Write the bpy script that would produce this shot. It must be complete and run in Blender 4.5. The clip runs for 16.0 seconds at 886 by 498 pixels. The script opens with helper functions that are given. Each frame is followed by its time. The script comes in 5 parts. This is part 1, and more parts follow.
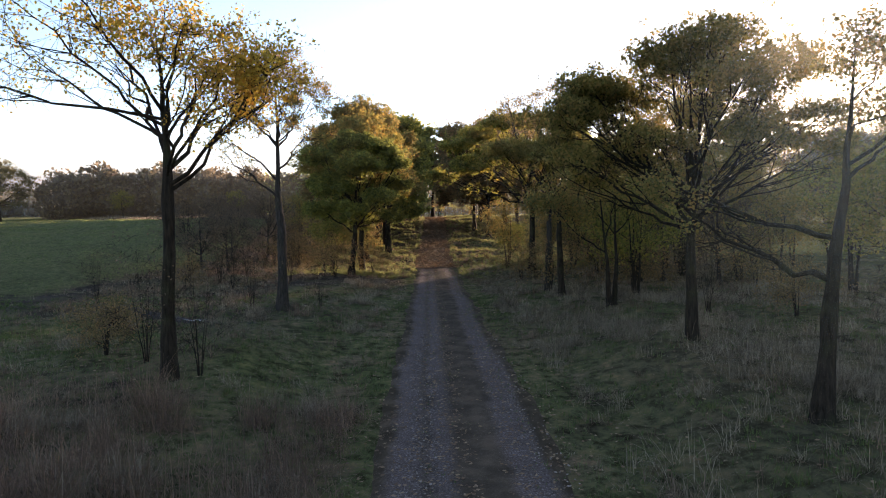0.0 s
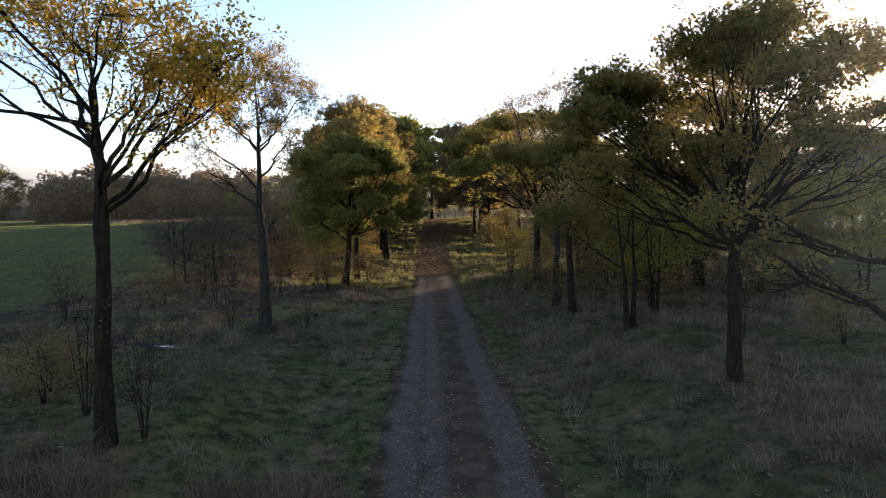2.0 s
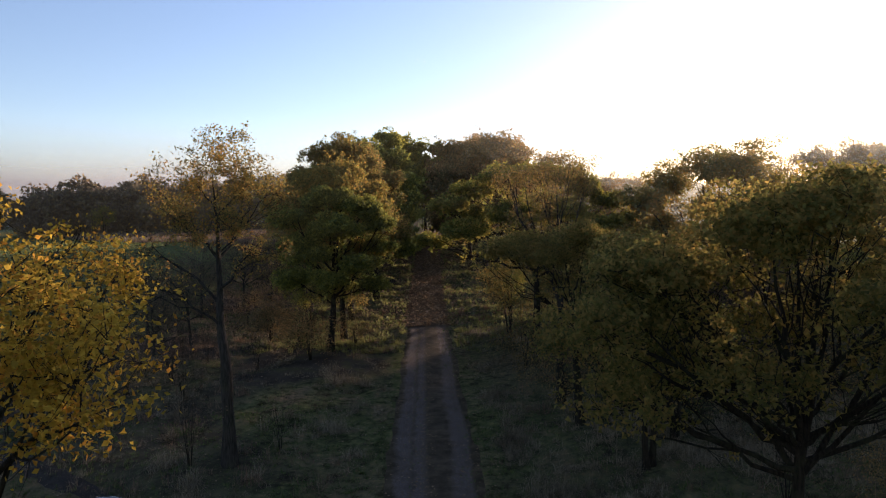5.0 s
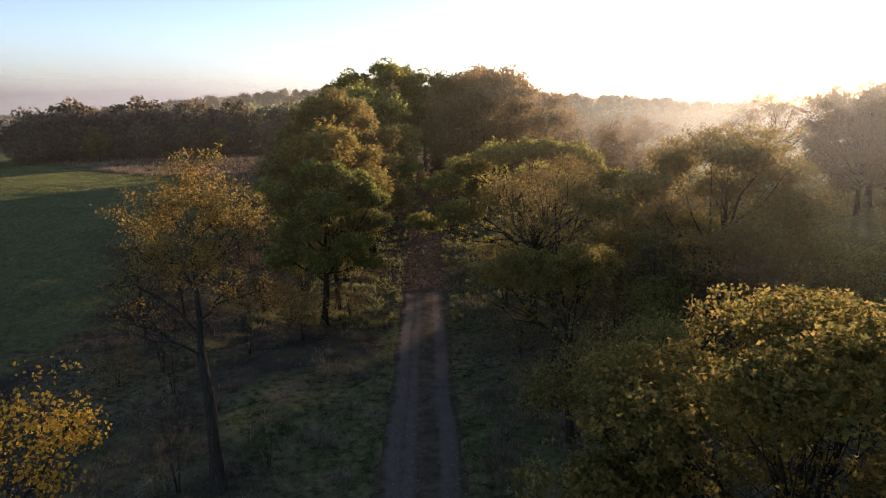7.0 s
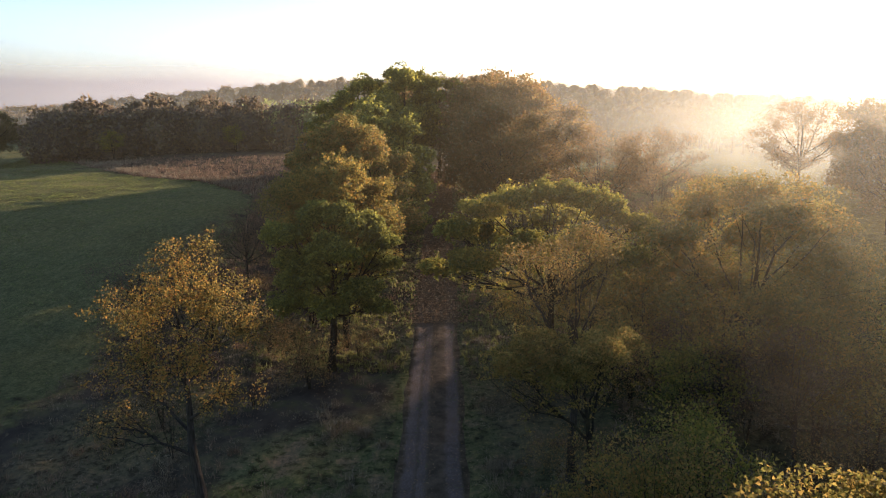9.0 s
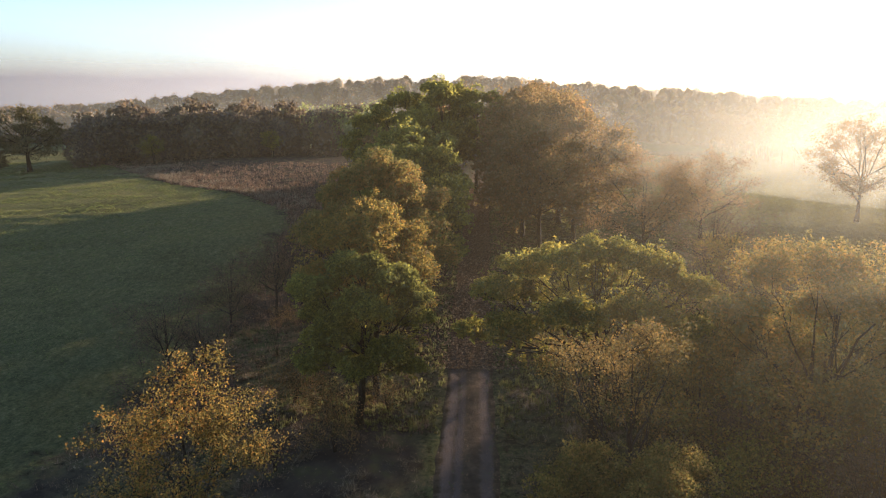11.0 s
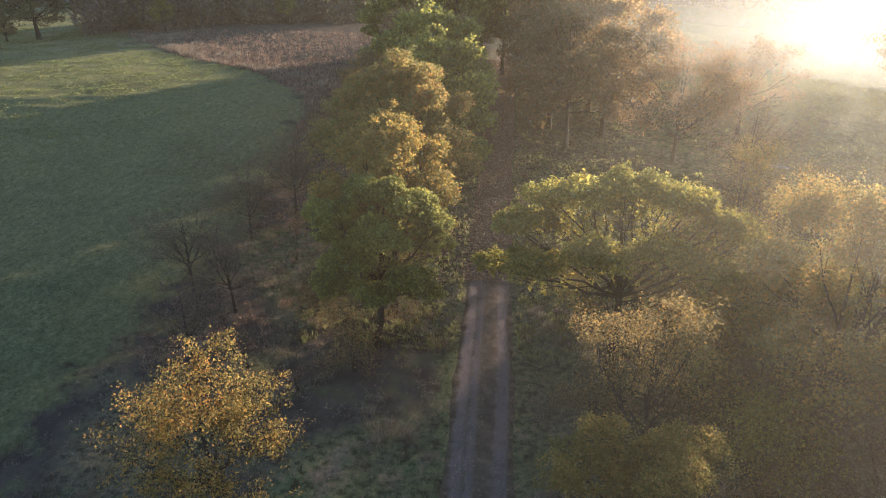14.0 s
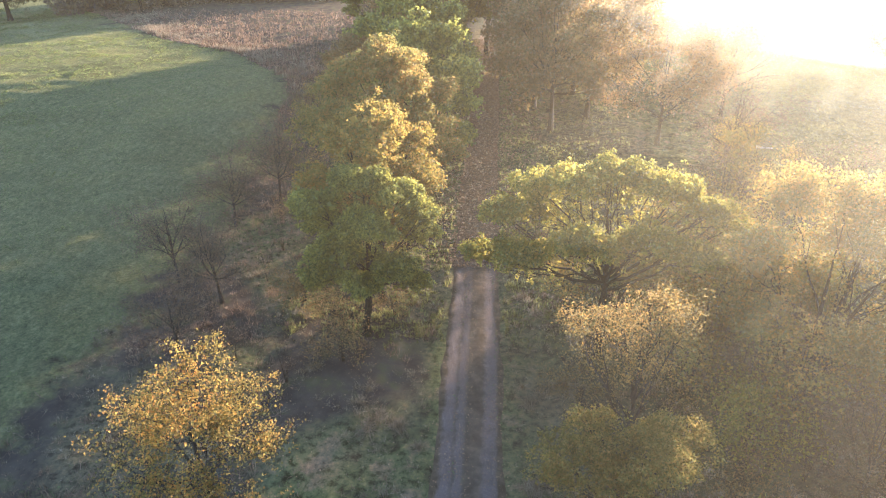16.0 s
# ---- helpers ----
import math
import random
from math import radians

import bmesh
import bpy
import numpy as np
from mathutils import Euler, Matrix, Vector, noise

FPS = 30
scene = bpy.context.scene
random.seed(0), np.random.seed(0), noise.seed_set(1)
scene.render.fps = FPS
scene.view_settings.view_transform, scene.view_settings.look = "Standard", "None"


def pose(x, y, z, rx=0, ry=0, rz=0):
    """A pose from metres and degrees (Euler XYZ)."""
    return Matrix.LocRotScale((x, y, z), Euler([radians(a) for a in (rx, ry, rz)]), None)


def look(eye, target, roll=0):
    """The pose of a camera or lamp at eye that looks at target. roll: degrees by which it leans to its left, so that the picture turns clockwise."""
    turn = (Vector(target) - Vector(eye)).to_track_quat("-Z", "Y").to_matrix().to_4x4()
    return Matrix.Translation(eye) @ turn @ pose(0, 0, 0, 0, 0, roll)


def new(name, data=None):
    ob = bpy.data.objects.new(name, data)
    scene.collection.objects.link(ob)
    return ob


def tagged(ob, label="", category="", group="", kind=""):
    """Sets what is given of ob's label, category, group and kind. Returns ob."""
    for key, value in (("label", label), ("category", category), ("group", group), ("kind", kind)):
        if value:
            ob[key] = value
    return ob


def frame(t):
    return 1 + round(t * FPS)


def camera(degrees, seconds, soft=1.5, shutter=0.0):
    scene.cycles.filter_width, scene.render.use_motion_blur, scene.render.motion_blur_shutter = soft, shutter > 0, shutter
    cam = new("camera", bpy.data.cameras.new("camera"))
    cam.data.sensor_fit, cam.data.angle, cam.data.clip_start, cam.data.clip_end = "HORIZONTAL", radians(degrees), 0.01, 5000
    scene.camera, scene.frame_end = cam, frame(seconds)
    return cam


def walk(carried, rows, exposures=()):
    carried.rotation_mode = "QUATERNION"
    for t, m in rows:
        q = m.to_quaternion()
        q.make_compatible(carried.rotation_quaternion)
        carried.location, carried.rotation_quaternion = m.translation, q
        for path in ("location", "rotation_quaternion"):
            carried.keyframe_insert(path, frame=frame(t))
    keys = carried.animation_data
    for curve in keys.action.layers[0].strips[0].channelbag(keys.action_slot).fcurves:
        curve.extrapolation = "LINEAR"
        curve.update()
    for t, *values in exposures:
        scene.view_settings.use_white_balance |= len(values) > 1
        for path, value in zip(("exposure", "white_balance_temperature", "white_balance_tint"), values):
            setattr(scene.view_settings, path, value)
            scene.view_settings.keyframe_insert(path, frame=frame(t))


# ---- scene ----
cam = camera(72.0, 16.0, soft=1.1)
PATH = [
    (0, (-0.446, 0.261, 3.098), (-0.4, 2.259, 3.016), -1.2),
    (0.5, (-0.432, 0.811, 3.133), (-0.386, 2.808, 3.05), -1.3),
    (1, (-0.423, 1.344, 3.16), (-0.376, 3.342, 3.077), -1.3),
    (1.5, (-0.393, 1.817, 3.261), (-0.346, 3.815, 3.177), -1.4),
    (2, (-0.352, 2.274, 3.506), (-0.306, 4.272, 3.423), -1.5),
    (2.5, (-0.311, 2.767, 3.886), (-0.261, 4.765, 3.808), -1.7),
    (3, (-0.266, 3.316, 4.41), (-0.214, 5.313, 4.334), -2.0),
    (3.5, (-0.184, 3.844, 4.956), (-0.13, 5.842, 4.887), -2.1),
    (4, (-0.137, 4.309, 5.495), (-0.079, 6.308, 5.433), -2.4),
    (4.2, (-0.14, 4.442, 5.667), (-0.078, 6.44, 5.611), -2.3),
    (6.3, (0.414, 5.695, 8.972), (0.461, 7.672, 8.671), -1.8),
    (6.5, (0.44, 5.827, 9.188), (0.485, 7.798, 8.855), -1.8),
    (7, (0.5, 6.148, 9.753), (0.541, 8.111, 9.373), -1.8),
    (7.5, (0.55, 6.448, 10.321), (0.588, 8.407, 9.918), -1.8),
    (8, (0.657, 6.907, 10.864), (0.688, 8.864, 10.453), -1.7),
    (8.5, (0.728, 7.322, 11.44), (0.742, 9.278, 11.026), -1.7),
    (9, (0.698, 7.997, 12.016), (0.69, 9.954, 11.6), -1.6),
    (9.5, (0.697, 8.562, 12.605), (0.666, 10.519, 12.189), -1.3),
    (10, (0.592, 9.325, 13.092), (0.538, 11.281, 12.679), -1.1),
    (12.3, (0.554, 11.328, 15.103), (0.367, 13.25, 14.582), -1.2),
    (12.5, (0.543, 11.477, 15.199), (0.353, 13.385, 14.629), -1.2),
    (13, (0.513, 11.78, 15.535), (0.323, 13.645, 14.837), -1.0),
    (13.5, (0.508, 12.022, 15.878), (0.321, 13.853, 15.095), -0.8),
    (14, (0.53, 12.13, 16.191), (0.345, 13.939, 15.358), -0.8),
    (14.5, (0.519, 12.241, 16.337), (0.339, 14.038, 15.477), -0.7),
    (15, (0.485, 12.289, 16.462), (0.328, 14.079, 15.584), -0.75),
    (15.5, (0.49, 12.334, 16.52), (0.343, 14.121, 15.632), -0.9),
    (16, (0.486, 12.339, 16.551), (0.348, 14.122, 15.656), -1.0),
]
EXPOSURES = [(0.0, 2.75, 7250, 34), (0.5, 2.88, 7250, 34), (1.0, 2.62, 7230, 34), (1.5, 2.5, 7200, 34), (2.5, 2.45, 7200, 33), (3.5, 2.2, 7050, 33), (4.2, 1.9, 7000, 33), (6.5, 1.66, 7100, 34), (7.2, 1.95, 7180, 34), (8.0, 2.12, 7250, 33), (9.0, 2.15, 7150, 31), (12.5, 2.25, 6700, 28),
             (13.5, 2.7, 6450, 28), (14.5, 3.03, 6380, 28), (15.0, 3.36, 6340, 28), (15.5, 3.62, 6310, 28), (16.0, 3.85, 6320, 28)]
walk(cam, [(t, look(eye, to, roll)) for t, eye, to, roll in PATH], exposures=EXPOSURES)

# ---- light: a low autumn sun ahead, clear sky ----
SUN_AZ, SUN_EL = radians(35.5), radians(6.0)
sun_dir = Vector((math.sin(SUN_AZ) * math.cos(SUN_EL), math.cos(SUN_AZ) * math.cos(SUN_EL), math.sin(SUN_EL)))
world = bpy.data.worlds.new("world")
scene.world = world
world.use_nodes = True
wt = world.node_tree
sky = wt.nodes.new("ShaderNodeTexSky")
sky.sky_type = "NISHITA"
sky.sun_disc = False
sky.sun_elevation, sky.sun_rotation = SUN_EL, SUN_AZ
sky.air_density, sky.dust_density, sky.ozone_density = 1.0, 0.25, 2.5
wt.nodes["Background"].inputs["Strength"].default_value = 0.11
wt.links.new(sky.outputs[0], wt.nodes["Background"].inputs["Color"])
sun = new("sun", bpy.data.lights.new("sun", "SUN"))
sun.data.energy, sun.data.angle, sun.data.color = 5.0, radians(1.2), (1.0, 0.87, 0.66)
sun.matrix_basis = look(sun_dir * 200, (0, 0, 0))

# ---- materials ----
def node_mat(name):
    m = bpy.data.materials.new(name)
    m.use_nodes = True
    nt = m.node_tree
    nt.nodes.clear()
    out = nt.nodes.new("ShaderNodeOutputMaterial")
    return m, nt, out


def ramp(nt, stops, mode="LINEAR"):
    r = nt.nodes.new("ShaderNodeValToRGB")
    r.color_ramp.interpolation = mode
    el = r.color_ramp.elements
    while len(el) < len(stops):
        el.new(0.5)
    for e, (p, c) in zip(el, stops):
        e.position = p
        e.color = (*c, 1)
    return r


def noise_tex(nt, scale, detail=4, rough=0.55, coord="Object"):
    tc = nt.nodes.new("ShaderNodeTexCoord")
    n = nt.nodes.new("ShaderNodeTexNoise")
    n.inputs["Scale"].default_value = scale
    n.inputs["Detail"].default_value = detail
    n.inputs["Roughness"].default_value = rough
    nt.links.new(tc.outputs[coord], n.inputs["Vector"])
    return n


def mix_rgb(nt, fac, a, b, blend="MIX"):
    m = nt.nodes.new("ShaderNodeMix")
    m.data_type, m.blend_type = "RGBA", blend
    for sock, v in ((0, fac), (6, a), (7, b)):
        if isinstance(v, (int, float)):
            m.inputs[sock].default_value = v
        elif isinstance(v, tuple):
            m.inputs[sock].default_value = (*v, 1)
        else:
            nt.links.new(v, m.inputs[sock])
    return m.outputs[2]


def bump(nt, height, strength, dist):
    b = nt.nodes.new("ShaderNodeBump")
    b.inputs["Strength"].default_value = strength
    b.inputs["Distance"].default_value = dist
    nt.links.new(height, b.inputs["Height"])
    return b.outputs["Normal"]


def leaf_mat(name, colours, through_light=0.58, rough=0.7, blotch=0.35):
    """Leaves: each one its own colour out of a few, with light coming through."""
    m, nt, out = node_mat(name)
    geo = nt.nodes.new("ShaderNodeNewGeometry")
    n = len(colours)
    r = ramp(nt, [(i / max(1, n - 1), c) for i, c in enumerate(colours)])
    nz = noise_tex(nt, 0.55, 2)
    add = nt.nodes.new("ShaderNodeMath")
    add.operation = "MULTIPLY_ADD"
    add.inputs[1].default_value = blotch * 3
    add.inputs[2].default_value = -blotch * 1.5
    nt.links.new(nz.outputs["Fac"], add.inputs[0])
    sm = nt.nodes.new("ShaderNodeMath")
    sm.operation, sm.use_clamp = "ADD", True
    nt.links.new(add.outputs[0], sm.inputs[0])
    nt.links.new(geo.outputs["Random Per Island"], sm.inputs[1])
    nt.links.new(sm.outputs[0], r.inputs["Fac"])
    p = nt.nodes.new("ShaderNodeBsdfPrincipled")
    p.inputs["Roughness"].default_value = rough
    p.inputs["Specular IOR Level"].default_value = 0.15
    nt.links.new(r.outputs["Color"], p.inputs["Base Color"])
    t = nt.nodes.new("ShaderNodeBsdfTranslucent")
    nt.links.new(r.outputs["Color"], t.inputs["Color"])
    mx = nt.nodes.new("ShaderNodeMixShader")
    mx.inputs[0].default_value = through_light
    nt.links.new(p.outputs[0], mx.inputs[1])
    nt.links.new(t.outputs[0], mx.inputs[2])
    nt.links.new(mx.outputs[0], out.inputs["Surface"])
    return m


def bark_mat(name, dark, light, moss=0.25):
    m, nt, out = node_mat(name)
    tc = nt.nodes.new("ShaderNodeTexCoord")
    mp = nt.nodes.new("ShaderNodeMapping")
    mp.inputs["Scale"].default_value = (18, 18, 2.6)
    nt.links.new(tc.outputs["Object"], mp.inputs["Vector"])
    n = nt.nodes.new("ShaderNodeTexNoise")
    n.inputs["Scale"].default_value, n.inputs["Detail"].default_value = 1.6, 6
    nt.links.new(mp.outputs[0], n.inputs["Vector"])
    r = ramp(nt, [(0.3, dark), (0.7, light)])
    nt.links.new(n.outputs["Fac"], r.inputs["Fac"])
    n2 = noise_tex(nt, 2.2, 5)
    r2 = ramp(nt, [(0.5, (0, 0, 0)), (0.72, (moss, moss, moss))])
    nt.links.new(n2.outputs["Fac"], r2.inputs["Fac"])
    col = mix_rgb(nt, r2.outputs["Color"], r.outputs["Color"], (0.075, 0.09, 0.035))
    p = nt.nodes.new("ShaderNodeBsdfPrincipled")
    p.inputs["Roughness"].default_value = 0.95
    p.inputs["Specular IOR Level"].default_value = 0.08
    nt.links.new(col, p.inputs["Base Color"])
    nt.links.new(bump(nt, n.outputs["Fac"], 1.0, 0.05), p.inputs["Normal"])
    nt.links.new(p.outputs[0], out.inputs["Surface"])
    return m


M_BARK = bark_mat("bark", (0.009, 0.007, 0.005), (0.036, 0.027, 0.019), 0.3)
M_BARK_GREY = bark_mat("bark_grey", (0.016, 0.014, 0.012), (0.056, 0.047, 0.039), 0.2)
M_BIRCH = bark_mat("birch_bark", (0.25, 0.23, 0.2), (0.6, 0.57, 0.52), 0.05)
M_LEAF_GREEN = leaf_mat("leaf_green", [(0.1, 0.112, 0.034), (0.16, 0.17, 0.042), (0.23, 0.228, 0.05), (0.32, 0.29, 0.058)], 0.66)
M_LEAF_OLIVE = leaf_mat("leaf_olive", [(0.105, 0.12, 0.032), (0.18, 0.182, 0.04), (0.265, 0.232, 0.048), (0.36, 0.265, 0.058)], 0.7)
M_LEAF_ORANGE = leaf_mat("leaf_orange", [(0.12, 0.118, 0.036), (0.2, 0.168, 0.044), (0.3, 0.215, 0.05), (0.38, 0.215, 0.052)], 0.62)
M_LEAF_GOLD = leaf_mat("leaf_gold", [(0.11, 0.115, 0.036), (0.175, 0.158, 0.048), (0.26, 0.19, 0.056), (0.33, 0.19, 0.056)], 0.62)
M_LEAF_BROWN = leaf_mat("leaf_brown", [(0.115, 0.096, 0.04), (0.165, 0.123, 0.048), (0.235, 0.153, 0.06), (0.3, 0.165, 0.066)], 0.6)
M_LEAF_RUST = leaf_mat("leaf_rust", [(0.11, 0.095, 0.042), (0.165, 0.13, 0.052), (0.24, 0.165, 0.056), (0.32, 0.185, 0.052)], 0.6)
M_LEAF_RUSSET = leaf_mat("leaf_russet", [(0.125, 0.103, 0.053), (0.175, 0.125, 0.062), (0.237, 0.15, 0.069), (0.312, 0.163, 0.069)])
M_LEAF_MIXED = leaf_mat("leaf_mixed", [(0.14, 0.138, 0.048), (0.2, 0.172, 0.055), (0.285, 0.205, 0.06), (0.4, 0.225, 0.058)], 0.68)
M_LEAF_DRY = leaf_mat("leaf_dry", [(0.09, 0.075, 0.05), (0.13, 0.095, 0.06), (0.18, 0.115, 0.065)])
M_LEAF_PALE = leaf_mat("leaf_pale", [(0.16, 0.19, 0.08), (0.22, 0.25, 0.10), (0.28, 0.28, 0.12)])
# Brown far foliage, lightened in colour to stand in for haze over it.
M_WOOD_FAR = leaf_mat("far_wood_foliage", [(0.115, 0.09, 0.07), (0.15, 0.112, 0.082), (0.165, 0.135, 0.08), (0.22, 0.155, 0.09)], 0.4, 0.9)
M_LEAF_AMBER = leaf_mat("leaf_amber", [(0.11, 0.108, 0.03), (0.18, 0.158, 0.042), (0.27, 0.205, 0.056), (0.35, 0.225, 0.064)], 0.76)
M_LEAF_TAN = leaf_mat("leaf_tan", [(0.11, 0.098, 0.034), (0.19, 0.15, 0.044), (0.29, 0.195, 0.05), (0.37, 0.18, 0.048)], 0.65)
M_LEAF_DUSK = leaf_mat("leaf_dusk", [(0.065, 0.065, 0.026), (0.098, 0.088, 0.034), (0.143, 0.114, 0.046)], 0.4)
M_GRASS_GREEN = leaf_mat("grass_green", [(0.042, 0.066, 0.018), (0.074, 0.106, 0.028), (0.12, 0.138, 0.046)], 0.35, 0.6)
M_GRASS_STRAW = leaf_mat("grass_straw", [(0.095, 0.073, 0.046), (0.17, 0.132, 0.085), (0.31, 0.25, 0.165)], 0.35, 0.7)
M_GRASS_BROWN = leaf_mat("dead_stem", [(0.08, 0.05, 0.034), (0.15, 0.095, 0.06), (0.26, 0.17, 0.11)], 0.3, 0.8)
# Paler, yellower blades than the other grass: a sunlit tone put into colour.
M_GRASS_FIELD = leaf_mat("sunlit_grass", [(0.105, 0.115, 0.04), (0.155, 0.16, 0.054), (0.225, 0.205, 0.08)], 0.65, 0.7)
# Yellow autumn leaf, its colour raised for sunlight the crown doesn't receive.
M_LEAF_YELLOW = leaf_mat("leaf_yellow", [(0.3, 0.2, 0.034), (0.46, 0.3, 0.042), (0.56, 0.36, 0.05), (0.5, 0.23, 0.038)], 0.8)
M_GRASS_MEADOW = leaf_mat("meadow_blade", [(0.1, 0.125, 0.045), (0.15, 0.175, 0.058), (0.22, 0.225, 0.085)], 0.65, 0.7)
M_LITTER = leaf_mat("leaf_litter", [(0.12, 0.072, 0.042), (0.19, 0.115, 0.062), (0.29, 0.195, 0.11)], 0.2, 0.7)


def ground_mat():
    m, nt, out = node_mat("rough_grassland")
    big = noise_tex(nt, 0.09, 5, 0.6)
    mid = noise_tex(nt, 0.7, 6, 0.6)
    fine = noise_tex(nt, 9.0, 6, 0.7)
    g = ramp(nt, [(0.32, (0.044, 0.039, 0.023)), (0.44, (0.066, 0.075, 0.031)), (0.54, (0.088, 0.096, 0.04)), (0.62, (0.118, 0.096, 0.054)), (0.72, (0.15, 0.112, 0.072))])
    nt.links.new(mid.outputs["Fac"], g.inputs["Fac"])
    s = ramp(nt, [(0.3, (0.06, 0.045, 0.028)), (0.7, (0.16, 0.125, 0.075))])
    nt.links.new(fine.outputs["Fac"], s.inputs["Fac"])
    mask = ramp(nt, [(0.46, (0, 0, 0)), (0.6, (0.75, 0.75, 0.75))])
    nt.links.new(big.outputs["Fac"], mask.inputs["Fac"])
    col = mix_rgb(nt, mask.outputs["Color"], g.outputs["Color"], s.outputs["Color"])
    mat = noise_tex(nt, 2.8, 9, 0.78)
    tuft = ramp(nt, [(0.4, (0.45, 0.42, 0.4)), (0.5, (1.0, 1.0, 1.0)), (0.58, (1.35, 1.2, 1.1)), (0.68, (2.0, 1.65, 1.5))])
    nt.links.new(mat.outputs["Fac"], tuft.inputs["Fac"])
    col = mix_rgb(nt, 1.0, col, tuft.outputs["Color"], "MULTIPLY")
    # mown meadow and brown scrub, by zones laid down with the ground
    tc = nt.nodes.new("ShaderNodeTexCoord")
    zone = nt.nodes.new("ShaderNodeAttribute")
    zone.attribute_name = "meadow"
    scrub = nt.nodes.new("ShaderNodeAttribute")
    scrub.attribute_name = "scrub"
    heath = ramp(nt, [(0.35, (0.042, 0.033, 0.026)), (0.52, (0.068, 0.053, 0.038)), (0.62, (0.075, 0.068, 0.034)), (0.75, (0.12, 0.095, 0.064))])
    nt.links.new(mid.outputs["Fac"], heath.inputs["Fac"])
    col = mix_rgb(nt, scrub.outputs["Fac"], col, heath.outputs["Color"])
    mead = ramp(nt, [(0.3, (0.078, 0.085, 0.038)), (0.46, (0.126, 0.13, 0.059)), (0.56, (0.166, 0.161, 0.074)), (0.72, (0.245, 0.222, 0.114))])
    mown = nt.nodes.new("ShaderNodeTexNoise")
    mown.inputs["Scale"].default_value, mown.inputs["Detail"].default_value, mown.inputs["Roughness"].default_value = 1.7, 9, 0.78
    stretch = nt.nodes.new("ShaderNodeMapping")
    stretch.inputs["Rotation"].default_value = (0, 0, 0.5)
    stretch.inputs["Scale"].default_value = (1.5, 1.0, 1)
    nt.links.new(tc.outputs["Object"], stretch.inputs["Vector"])
    nt.links.new(stretch.outputs[0], mown.inputs["Vector"])
    nt.links.new(mown.outputs["Fac"], mead.inputs["Fac"])
    worn = ramp(nt, [(0.36, (0.82, 0.8, 0.76)), (0.5, (1.0, 1.0, 1.0)), (0.66, (1.2, 1.1, 1.0))])
    nt.links.new(big.outputs["Fac"], worn.inputs["Fac"])
    grass = mix_rgb(nt, 1.0, mead.outputs["Color"], worn.outputs["Color"], "MULTIPLY")
    blade = ramp(nt, [(0.36, (0.6, 0.62, 0.6)), (0.52, (1.0, 1.0, 1.0)), (0.66, (1.5, 1.42, 1.3))])
    nt.links.new(noise_tex(nt, 7.0, 8, 0.8).outputs["Fac"], blade.inputs["Fac"])
    grass = mix_rgb(nt, 1.0, grass, blade.outputs["Color"], "MULTIPLY")
    ragged = nt.nodes.new("ShaderNodeMath")
    ragged.operation = "MULTIPLY_ADD"
    ragged.inputs[1].default_value, ragged.inputs[2].default_value = 1.4, -0.7
    nt.links.new(mid.outputs["Fac"], ragged.inputs[0])
    edge = nt.nodes.new("ShaderNodeMath")
    edge.operation = "ADD"
    nt.links.new(zone.outputs["Fac"], edge.inputs[0])
    nt.links.new(ragged.outputs[0], edge.inputs[1])
    cut = ramp(nt, [(0.3, (0, 0, 0)), (0.7, (1, 1, 1))])
    nt.links.new(edge.outputs[0], cut.inputs["Fac"])
    col = mix_rgb(nt, cut.outputs["Color"], col, grass)
    p = nt.nodes.new("ShaderNodeBsdfPrincipled")
    p.inputs["Roughness"].default_value = 0.95
    p.inputs["Specular IOR Level"].default_value = 0.0
    nt.links.new(col, p.inputs["Base Color"])
    deep = nt.nodes.new("ShaderNodeMath")
    deep.operation = "MULTIPLY_ADD"
    deep.inputs[1].default_value, deep.inputs[2].default_value = 0.3, 0.07
    nt.links.new(cut.outputs["Color"], deep.inputs[0])
    relief = nt.nodes.new("ShaderNodeMath")
    relief.operation = "MULTIPLY"
    nt.links.new(mat.outputs["Fac"], relief.inputs[0])
    nt.links.new(deep.outputs[0], relief.inputs[1])
    nt.links.new(bump(nt, relief.outputs[0], 1.0, 1.0), p.inputs["Normal"])
    nt.links.new(p.outputs[0], out.inputs["Surface"])
    return m


